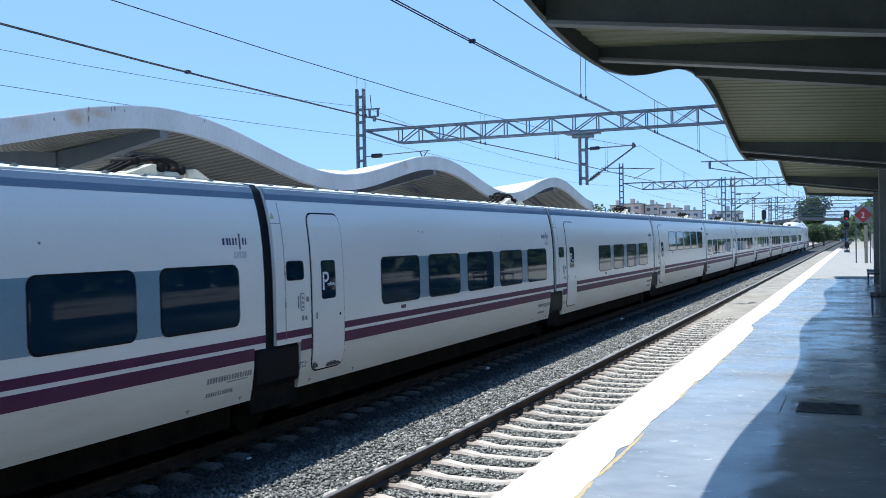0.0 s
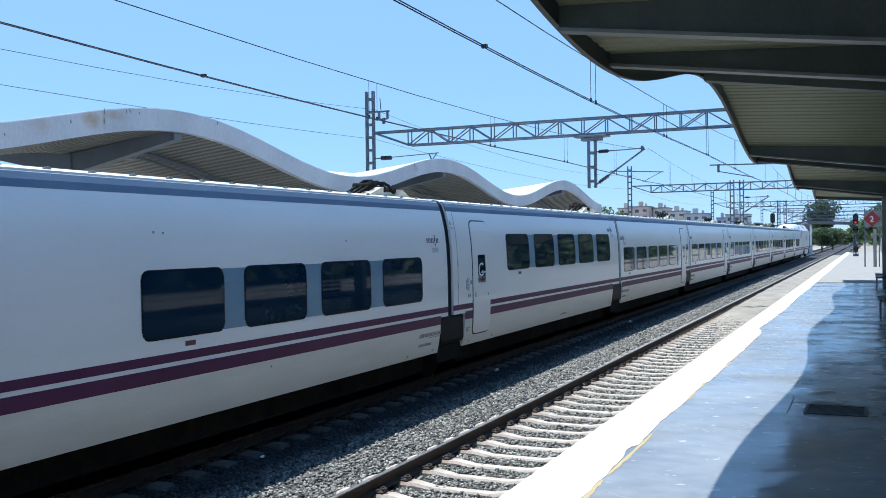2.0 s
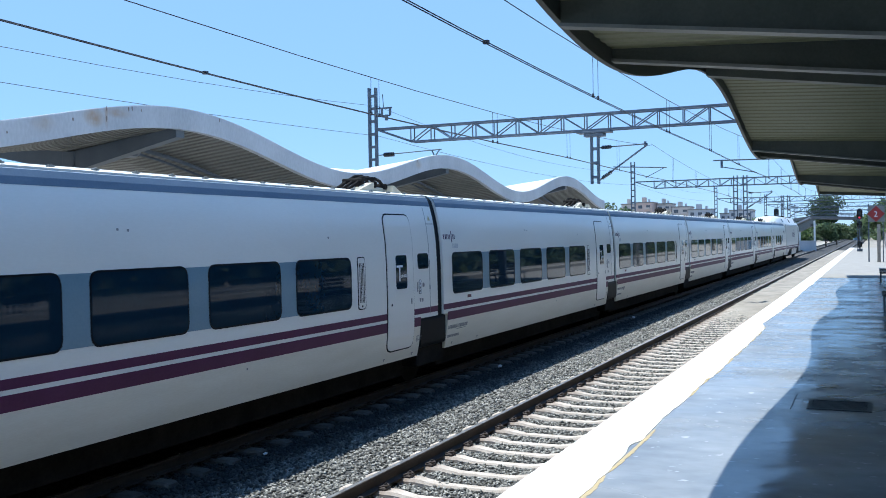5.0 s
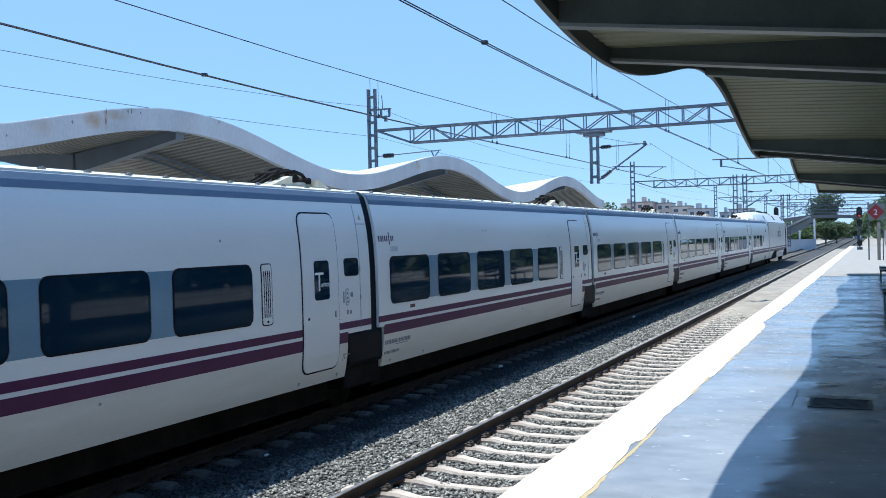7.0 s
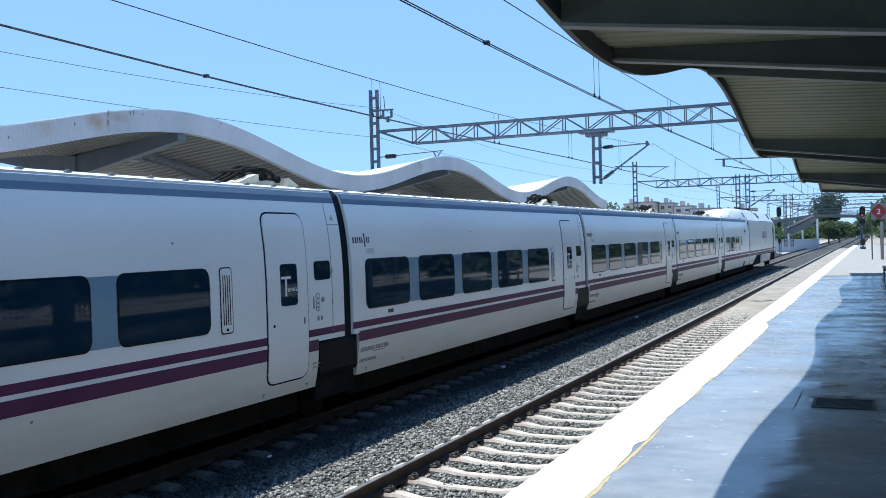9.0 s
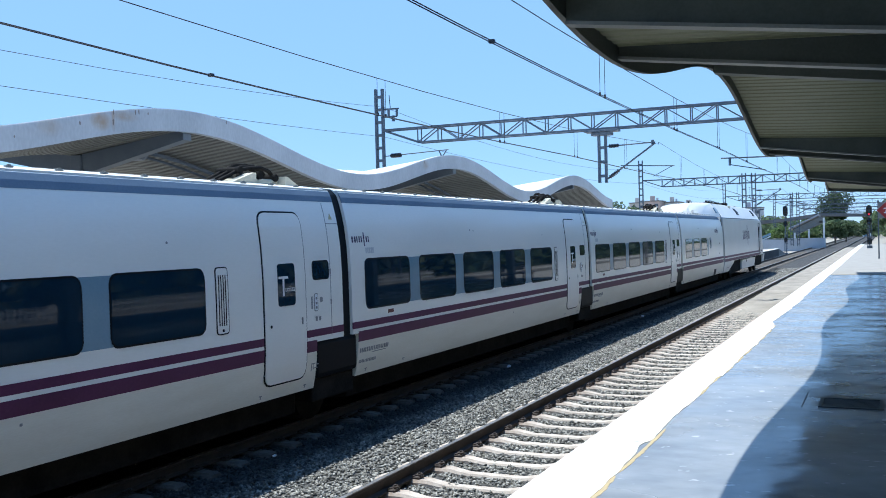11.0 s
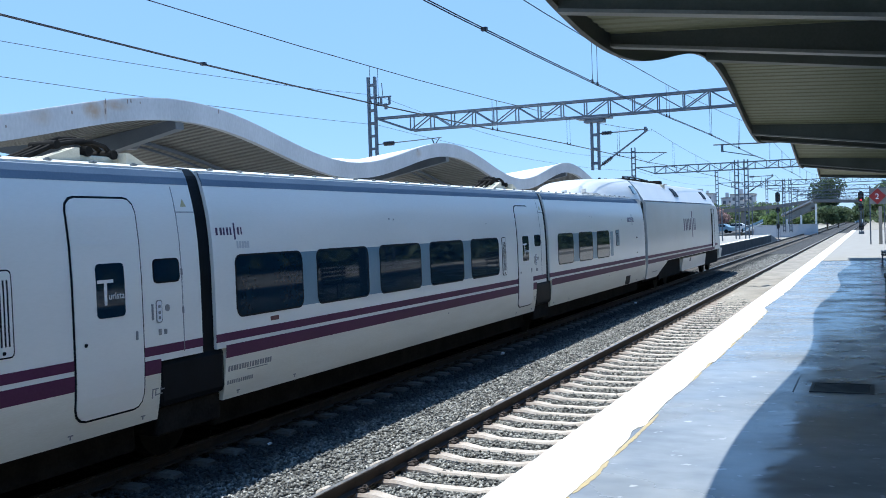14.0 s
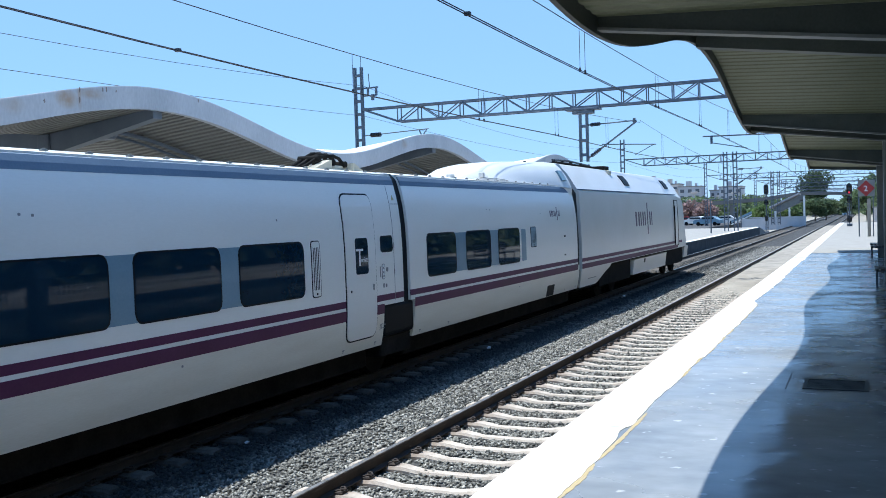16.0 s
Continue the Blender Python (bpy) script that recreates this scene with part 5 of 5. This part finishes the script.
    part("windscreen", boxes((-0.9, 0.9, 0, 1.2, -0.02, 0.02), bevel=0.015), M_GLASS, c, at=pose(0, 17.3, 3.12, -52, 0, 0))
    bm = bmesh.new()
    loft(bm, [section(-0.3, 0.94, 0.975, 0.0), section(0.23, 0.94, 0.975, 0.0)])
    part("gangway", bm, M_RUBBER, c, "dark gap bellows")
    eq = part("roof_equipment", boxes((-0.6, 0.6, 0.9, 5.2, 3.5, 3.55), bevel=0.02), M_UNDER, c, "dark roof gear")
    for u in (1.0, 1.9, 2.8, 3.9, 4.9):
        for q in (-0.45, 0.45):
            bm = bmesh.new()
            rod(bm, (q, u, 3.52), (q, u, 3.62), 0.05, 8)
            part("insulator", bm, M_INSUL, eq)
    bm = bmesh.new()
    tube(bm, [(0.45, 0.9, 3.6), (0.45, 2.5, 3.64), (0.45, 5.0, 3.58)], 0.03)
    part("roof_conductor", bm, M_INSUL, eq)
    part("horn_box", boxes((0.3, 0.75, 5.9, 6.5, 3.44, 3.6), bevel=0.03), M_UNDER, c)
    part("warning_box", boxes((0.7, 1.0, 5.5, 5.8, 3.16, 3.42), bevel=0.02), M_CREAM, c, "small ochre box on the roof slope")
    part("logo", logo_bars(7.37, 1.48, 3.0, lx), M_LOGO, c, "large dark operator mark")
    for q in (-1, 1):
        part("headlight", boxes((q * 0.75 - 0.14, q * 0.75 + 0.14, 18.66, 18.8, 0.45, 0.6), bevel=0.03), M_GLASS, c, "round headlight")
        bm = bmesh.new()
        rod(bm, (q * 0.85, 18.7, -0.05), (q * 0.85, 19.15, -0.05), 0.1, 12)
        rod(bm, (q * 0.85, 19.1, -0.05), (q * 0.85, 19.2, -0.05), 0.24, 16)
        part("buffer", bm, M_UNDER, c, "dark buffer")
    return c


loco = power_car()

DISP = [(0, -0.07), (0.5, 5.16), (1, 10.35), (1.5, 15.48), (2, 20.49), (2.5, 25.30), (3, 30.37), (3.5, 34.95), (4, 39.29), (4.5, 43.60), (5, 47.82), (5.5, 51.92), (6, 55.91), (6.5, 59.80), (7, 63.55), (7.5, 67.17), (8, 70.72), (8.5, 74.19), (9, 77.61), (9.5, 81.05), (10, 84.42), (10.5, 87.72), (11, 90.93), (11.5, 94.04), (12, 97.01), (12.5, 99.85), (13, 102.47), (13.5, 104.92), (14, 107.23), (14.5, 109.33), (15, 111.24), (15.5, 112.92), (16, 114.36)]


def motions():
    """The train rolls back towards the camera and slows."""
    cars = [(first, 0)]
    cars.append((copy_thing(first, Matrix()), -1))
    cars.append((second, 1))
    cars.append((buffet, 2))
    cars.append((tour, 3))
    for k in range(4, 9):
        cars.append((copy_thing(tour, Matrix()), k))
    cars.append((end, 9))
    for ob, k in cars:
        walk(ob, [(t, pose(TRAIN_X, START + PITCH * k + (LONGER if k > 2 else 0) - d, 0)) for t, d in DISP])
    walk(loco, [(t, pose(TRAIN_X, START + PITCH * 9 + LONGER + 11.25 - d, 0)) for t, d in DISP])


# -- beyond the platforms: signals, signs, buildings, trees --
def signal(x, y, z0, heads, red, label):
    s = thing("railway_signal", label, "railway signal", "railway signals")
    bm = bmesh.new()
    rod(bm, (x, y, z0), (x, y, heads[0][1]), 0.07, 10)
    box(bm, x - 0.25, x + 0.25, y - 0.25, y + 0.25, z0 - 0.05, z0 + 0.25, 0.03)
    part("post", bm, M_STEEL, s)
    for k, (z, top, w) in enumerate(heads):
        b = bmesh.new()
        c_ = w * 0.7
        box(b, x - c_, x + c_, y - 0.2, y - 0.08, z + c_, top - c_)
        rod(b, (x, y - 0.2, z + c_), (x, y - 0.08, z + c_), c_, 20)
        rod(b, (x, y - 0.2, top - c_), (x, y - 0.08, top - c_), c_, 20)
        h = part("head", b, M_BLACK, s, "black signal head")
        n = 3 if top - z > 1 else 2
        for q in range(n):
            zz = z + (top - z) * (q + 0.5) / n
            b = bmesh.new()
            rod(b, (x, y - 0.42, zz + 0.02), (x, y - 0.2, zz + 0.02), w * 0.45, 12)
            part("hood", b, M_BLACK, h)
            b = bmesh.new()
            rod(b, (x, y - 0.425, zz), (x, y - 0.43, zz), w * 0.27, 12)
            part("lens", b, M_REDLAMP if red and k == 0 and q == 0 else M_GLASS, h, "lit red lens" if red and k == 0 and q == 0 else "dark lens")
    b = bmesh.new()
    for q in range(8):
        bar(b, (x - 0.2, y + 0.1, z0 + 0.4 + q * 0.35), (x + 0.2, y + 0.1, z0 + 0.4 + q * 0.35), 0.03)
    bar(b, (x - 0.2, y + 0.1, z0), (x - 0.2, y + 0.1, z0 + 3.2), 0.04)
    bar(b, (x + 0.2, y + 0.1, z0), (x + 0.2, y + 0.1, z0 + 3.2), 0.04)
    part("ladder", b, M_STEEL, s)
    return s


signal(-8.95, 130, -1.27, ((3.75, 5.1, 0.42), (2.35, 3.15, 0.36), (0.3, 1.0, 0.25)), False, "black two-headed colour light signal beside the far track")
signal(1.35, 100, 0.0, ((3.1, 4.15, 0.36), (2.25, 2.95, 0.33), (0.35, 1.0, 0.3)), True, "black colour light signal showing red at the platform end")

sg = thing("platform_sign", "red diamond sign with a white 2 on a post", "sign")
part("post", boxes((2.28, 2.36, 65.96, 66.04, 0, 3.7), (3.12, 3.18, 65.96, 66.04, 0, 3.4)), M_STEEL, sg)
part("board", boxes((2.3, 3.25, 65.90, 65.94, 2.55, 3.55), bevel=0.01), M_FLANGE, sg, "grey backing board")
d = part("diamond", boxes((-0.36, 0.36, -0.012, 0.012, -0.36, 0.36), bevel=0.005), M_RED, sg, "red diamond plate", at=pose(2.75, 65.87, 3.05, 0, 45, 0))
bm = lettering("2", 0.5, 0.004)
bmesh.ops.transform(bm, matrix=Matrix(((1, 0, 0, 2.61), (0, 0, -1, 65.845), (0, 1, 0, 2.87), (0, 0, 0, 1))), verts=bm.verts[:])
part("numeral", bm, M_WHITEMARK, sg, "white numeral")
part("cabinet", boxes((2.8, 3.0, 65.8, 66.0, 0.0, 2.4), bevel=0.02), M_GROUND, sg, "tan cabinet under the sign")


def bench(x, y):
    b = thing("bench", "dark metal bench beside a canopy pillar", "bench", "platform benches")
    for k in range(4):
        part("seat_slat", boxes((x - 0.55 + k * 0.12, x - 0.45 + k * 0.12, y - 0.75, y + 0.75, 0.43, 0.46), bevel=0.008), M_BLACK, b)
    for k in range(3):
        part("back_slat", boxes((x - 0.03, x, y - 0.75, y + 0.75, 0.55 + k * 0.13, 0.64 + k * 0.13), bevel=0.008), M_BLACK, b)
    for q in (-0.6, 0.6):
        bm = bmesh.new()
        bar(bm, (x - 0.5, y + q, 0.0), (x - 0.5, y + q, 0.43), 0.04)
        bar(bm, (x - 0.02, y + q, 0.0), (x + 0.02, y + q, 0.93), 0.04)
        bar(bm, (x - 0.5, y + q, 0.41), (x, y + q, 0.41), 0.04)
        part("leg", bm, M_STEEL, b)


for yb in (25.5, 39.0, 41.5):
    bench(3.35, yb)


def lamp_post(x, y, z0, h):
    p = thing("lamp_post", "slim grey lamp post on the far platform", "lamp post", "lamp posts")
    bm = bmesh.new()
    rod(bm, (x, y, z0), (x, y, z0 + h), 0.07, 10, 0.045)
    part("pole", bm, M_STEEL, p)
    part("lamp_head", boxes((x - 0.1, x + 0.5, y - 0.12, y + 0.12, z0 + h - 0.02, z0 + h + 0.1), bevel=0.03), M_STEEL, p)


for xp_, yp_, hp_ in ((-10.0, 88, 3.0), (-10.0, 111, 4.4), (-10.2, 70, 3.0)):
    lamp_post(xp_, yp_, FAR_TOP, hp_)

# low wall, covered stair and overpass
lw = part("low_wall", boxes((-14.3, -9.4, 150, 150.3, -1.27, 0.5), (-9.38, -5.2, 150, 150.3, -1.27, 0.56), (-14.4, -5.1, 149.95, 150.35, 0.561, 0.66)), M_CANW, None)
tagged(lw, "low pale concrete wall past the platform end", "wall")
st_ = thing("covered_stair", "covered stair with grey roof rising to the overpass", "stair")
bm = bmesh.new()
loft(bm, [[(-9.5, y, 1.15), (-5.6, y, 2.95), (-5.6, y, 3.8), (-6.2, y, 3.8), (-9.9, y, 2.0)] for y in (152, 156)])
part("side_panel", bm, M_FLANGE, st_, "grey sloped side panel")
bm = bmesh.new()
loft(bm, [[(-10.4, y, 1.85), (-6.2, y, 3.85), (-6.2, y, 4.15), (-10.4, y, 2.2)] for y in (151.6, 156.4)])
part("roof", bm, M_PLAT2, st_, "grey-brown sloped roof")
bm = bmesh.new()
loft(bm, [[(-10.45, y, 1.98), (-6.2, y, 3.98), (-6.2, y, 4.2), (-10.45, y, 2.24)] for y in (151.45, 151.59)])
part("roof_edge", bm, M_CANW, st_, "white roof edge")
bm = bmesh.new()
loft(bm, [[(-16.0, y, -0.15), (-13.0, y, 1.25), (-13.0, y, 1.6), (-16.0, y, 0.25)] for y in (151, 151.2)])
part("rail_panel", bm, M_BAND, st_, "blue-grey handrail panel")
bm = bmesh.new()
loft(bm, [[(-16.0, y, -0.45), (-13.0, y, 0.95), (-13.0, y, 1.15), (-16.0, y, -0.25)] for y in (151, 151.2)])
part("rail_panel", bm, M_SHEETW, st_, "white handrail panel")
part("landing", boxes((-6.2, -5.4, 152, 156, 2.9, 3.1)), M_CONC, st_)
for xq, zq in ((-9.6, 1.5), (-7.6, 2.0), (-5.5, 3.6)):
    part("column", boxes((xq - 0.13, xq + 0.13, 151.5, 151.8, -1.27, zq)), M_SHEETW, st_)
ov = thing("overpass", "grey concrete road overpass across the tracks", "bridge")
bm = bmesh.new()
loft(bm, [[(-130, y, 3.4), (-54, y, 3.5), (-40, y, 3.8), (-28, y, 4.5), (-16, y, 6.1), (0, y, 5.5), (40, y, 5.4), (40, y, 6.3), (0, y, 6.4), (-16, y, 7.1), (-28, y, 5.6), (-40, y, 5.0), (-54, y, 4.7), (-130, y, 4.6)] for y in (330, 341)])
part("deck", bm, M_BRIDGE, ov)
top_ = lambda x: float(np.interp(x, (-130, -54, -40, -28, -16, 0, 40), (4.6, 4.7, 5.0, 5.6, 7.1, 6.4, 6.3)))
for k in range(60):
    xq = -112 + k * 2.5
    part("rail_post", boxes((xq, xq + 0.1, 330.1, 330.2, top_(xq) - 0.05, top_(xq) + 0.75)), M_STEEL, ov)
bm = bmesh.new()
tube(bm, [(x, 330.15, top_(x) + 0.72) for x in (-112, -54, -40, -28, -16, 0, 36)], 0.07, 6)
part("handrail", bm, M_STEEL, ov)
for xq in (-90, -62, -38, -12, 14):
    part("pier", boxes((xq - 0.7, xq + 0.7, 331, 340, -1.27, 3.6)), M_BRIDGE, ov)


def building(x0, x1, y, h, mat_, label, dy=12, storeys=5):
    b = thing("apartment_building", label, "building", "distant apartment buildings")
    part("wall", boxes((x0, x1, y, y + dy, -1.27, h)), mat_, b)
    part("roof", boxes((x0 - 0.3, x1 + 0.3, y - 0.3, y + dy + 0.3, h, h + 0.5)), M_CONC, b, "flat roof with parapet")
    w = (x1 - x0)
    part("stair_tower", boxes((x0 + w * 0.3, x0 + w * 0.5, y + 2, y + 6, h + 0.5, h + 2.8)), mat_, b)
    part("water_tank", boxes((x0 + w * 0.7, x0 + w * 0.78, y + 2, y + 4, h + 0.5, h + 1.8)), M_WALLB, b)
    n = max(2, int(w / 3.2))
    for s in range(storeys):
        for k in range(n):
            xa = x0 + w * (k + 0.25) / n
            z = h - 2.6 - s * 3.0
            wd = part("window", boxes((xa, xa + w * 0.5 / n, y - 0.04, y + 0.1, z, z + 1.5)), M_PANE, b)
            part("sill", boxes((xa - 0.1, xa + w * 0.5 / n + 0.1, y - 0.2, y - 0.045, z - 0.15, z - 0.02)), M_WALLC, wd)
    for s in range(storeys - 1):
        part("balcony", boxes((x0 + w * 0.55, x0 + w * 0.85, y - 1.1, y - 0.045, h - 3.1 - s * 3, h - 2.2 - s * 3), bevel=0.04), M_WALLC, b)


building(-109.5, -101.5, 455, 16.6, M_WALLC, "cream rendered apartment block with roof sheds")
building(-101, -93.5, 450, 17.0, M_WALLA, "ochre rendered apartment block with flat roof")
building(-93, -86.2, 458, 16.4, M_WALLC, "cream rendered apartment block with flat roof")
building(-85.5, -77, 456, 14.6, M_WALLC, "cream rendered apartment block with balconies")
building(-76.5, -66, 450, 13.0, M_WALLB, "grey rendered apartment block with balconies")
building(-65, -59.5, 470, 11.2, M_WALLB, "small grey apartment block with flat roof")
building(-58, -48, 450, 12.2, M_WALLB, "wide grey apartment block with flat roof")
building(-128, -112, 470, 12.5, M_WALLC, "cream apartment block further along the street")


def tree(x, y, z0, h, w, leaf, label, n=900, seed=1, size=0.3, low=0.25):
    t = thing("tree", label, "tree", "trees by the line")
    r = random.Random(seed)
    g = np.random.default_rng(seed)
    bm = bmesh.new()
    rod(bm, (x, y, z0), (x + 0.1 * w * r.uniform(-0.5, 0.5), y, z0 + h * 0.55), 0.035 * h, 9, 0.015 * h)
    lobes = []
    for k in range(9):
        a = 6.283 * k / 9 + r.uniform(-0.4, 0.4)
        rad = w * 0.5 * r.uniform(0.3, 0.75)
        c = (x + rad * math.cos(a), y + rad * math.sin(a), z0 + h * r.uniform(low + 0.15, 0.85))
        rod(bm, (x, y, z0 + h * r.uniform(0.2, 0.45)), c, 0.012 * h, 6, 0.004 * h)
        lobes.append((*c, w * r.uniform(0.18, 0.32), h * r.uniform(0.10, 0.2)))
    lobes.append((x, y, z0 + h * 0.85, w * 0.25, h * 0.15))
    lobes.append((x, y, z0 + h * 0.6, w * 0.38, h * 0.25))
    part("trunk", bm, M_BARK, t)
    L = np.array(lobes)
    i = g.integers(0, len(L), n)
    d = g.normal(0, 1, (n, 3))
    d /= np.linalg.norm(d, axis=1)[:, None]
    rad = g.uniform(0.55, 1.08, (n, 1))
    c = L[i, :3] + d * rad * L[i][:, [3, 3, 4]]
    a, b = g.normal(0, 1, (n, 3)), g.normal(0, 1, (n, 3))
    a /= np.linalg.norm(a, axis=1)[:, None]
    b -= (a * b).sum(1)[:, None] * a
    b /= np.linalg.norm(b, axis=1)[:, None]
    s = g.uniform(0.6, 1.4, (n, 1)) * size
    v = np.stack([c - a * s, c + b * s * 0.6, c + a * s, c - b * s * 0.6], 1).reshape(-1, 3)
    f = np.arange(4 * n).reshape(n, 4)
    part("crown", fast_mesh("crown", v, f, leaf), None, t, "uneven crown of many small leaves")


tree(-12.9, 354, -1.27, 16.0, 11.0, M_LEAF4, "tall round dark green tree beyond the overpass", 6500, 3, 0.36)
tree(-5.6, 190, -1.27, 4.9, 4.6, M_LEAF, "dark green tree beside the tracks", 2400, 4, 0.24)
tree(-4.6, 215, -1.27, 4.9, 4.6, M_LEAF, "dark green tree beside the tracks", 2000, 5, 0.24)
tree(-9.5, 176, -1.27, 5.0, 4.5, M_LEAF2, "bright green bushy tree behind a low wall", 1300, 6, 0.28, 0.05)
tree(-12.2, 160, -1.27, 3.9, 4.4, M_LEAF2, "bright green bushy tree behind a low wall", 1300, 7, 0.26, 0.05)
tree(-14.0, 165, -1.27, 3.2, 3.2, M_LEAF2, "bright green bushy tree behind a low wall", 1000, 8, 0.24, 0.05)
for k, (xt_, yt_) in enumerate(((-29, 190), (-25, 186), (-33, 196))):
    tree(xt_, yt_, -1.27, 5.2, 4.6, M_LEAF3, "reddish flowering tree at the car park", 1000, 20 + k, 0.28)
for k, (xt_, yt_, hh) in enumerate(((-60.5, 240, 12.0), (-56.5, 244, 10.5), (-47, 240, 4.0), (-42, 236, 3.6), (-36, 260, 4.2), (-52, 250, 4.2), (-24, 290, 4.6), (-18, 280, 5.0), (-58, 255, 4.0), (-30, 300, 4.4))):
    tree(xt_, yt_, -1.27, hh, 6.5, M_LEAF, "dark green tree along the street", 900, 40 + k, 0.42)
for k, (xt_, yt_, hh) in enumerate(((5, 230, 10.5), (9, 250, 11), (13, 220, 13), (4, 300, 12), (8, 320, 11), (-3, 420, 10), (2, 430, 9), (18, 300, 12), (10, 190, 11), (-12, 232, 4.4), (-14, 222, 4.2), (-1, 260, 5.5), (3.4, 205, 8), (6, 175, 6), (12, 160, 10))):
    tree(xt_, yt_, -1.27, hh, 6.0, M_LEAF, "dark green tree on the far side of the tracks", 900, 60 + k, 0.42)


def parked_car(x, y, z0, turn, mat_, label):
    c = thing("car", label, "car", "parked cars", at=pose(x, y, z0, 0, 0, turn))
    bm = bmesh.new()
    half = [(-2.1, 0.3), (-2.15, 0.7), (-1.9, 0.92), (-1.2, 0.98), (-0.5, 1.42), (0.9, 1.45), (1.7, 1.0), (2.1, 0.9), (2.15, 0.35)]
    loft(bm, [[(u, s * w, z) for u, z in half] for s, w in ((-1, 0.85), (1, 0.85))])
    part("body", bm, mat_, c, "rounded car body")
    part("window", boxes((-0.75, 1.2, -0.86, 0.86, 1.0, 1.32), bevel=0.04), M_GLASS, c)
    for u in (-1.3, 1.35):
        for s in (-1, 1):
            bm = bmesh.new()
            rod(bm, (u, s * 0.72, 0.31), (u, s * 0.88, 0.31), 0.31, 16)
            part("wheel", bm, M_RUBBER, c)


cp = part("car_park", boxes((-45, -17.2, 120, 200, -1.3, -0.45)), M_ASPHALT, None)
tagged(cp, "raised asphalt car park beyond the far platform", "car park", kind="structure")
for k, (xc_, yc_) in enumerate(((-22.4, 158), (-19.6, 152), (-18.2, 160), (-25.5, 163), (-28.5, 160))):
    parked_car(xc_, yc_, -0.45, 8 * k - 20, M_LOCO if k % 2 == 0 else (M_BAND if k == 1 else M_RED), "white parked car on the car park" if k % 2 == 0 else "dark parked car on the car park")

# far woods that close the view down the line
g = np.random.default_rng(77)
n = 16000
xs = g.uniform(-70, 60, n)
ys = g.uniform(345, 420, n)
hh = 5.0 + 2.5 * np.sin(xs * 0.31) + 2.0 * np.sin(xs * 0.83 + 1) + 1.2 * np.sin(xs * 2.1)
hh = np.where(xs < -14, np.clip(hh * 0.5 + 4.2, 4, 8.2), np.clip(hh, 2.2, 11)) * np.where((xs > -1.5) & (xs < 1.0), 0.8, 1.0)
c = np.stack([xs, ys, -1.2 + hh * g.uniform(0, 1, n) ** 0.6], 1)
a, b = g.normal(0, 1, (n, 3)), g.normal(0, 1, (n, 3))
a /= np.linalg.norm(a, axis=1)[:, None]
b /= np.linalg.norm(b, axis=1)[:, None]
s_ = g.uniform(0.5, 1.1, (n, 1))
v = np.stack([c - a * s_, c + b * s_ * 0.7, c + a * s_, c - b * s_ * 0.7], 1).reshape(-1, 3)
woods = new("woods", fast_mesh("woods", v, np.arange(4 * n).reshape(n, 4), M_LEAF))
tagged(woods, "dense dark green trees far down the line", "woods", kind="stuff")


def shed(x0, x1, y, h, mat_, label):
    b = thing("trackside_hut", label, "hut", "trackside huts")
    part("wall", boxes((x0, x1, y, y + 3, -1.27, h)), mat_, b)
    part("roof", boxes((x0 - 0.2, x1 + 0.2, y - 0.2, y + 3.2, h, h + 0.15)), M_CONC, b)
    part("door", boxes((x0 + 0.4, x0 + 1.2, y - 0.03, y + 0.02, -1.2, 0.8)), M_BAND, b)


shed(4.0, 7.0, 150, 1.6, M_WALLC, "small cream trackside hut")
shed(-3.6, -1.2, 330, 2.2, M_SHEETW, "small white trackside hut")

# distant line furniture
for yg in (190, 225, 265, 310):
    gantry(yg, "far portal gantry down the line", x0=-16, x1=8)


motions()
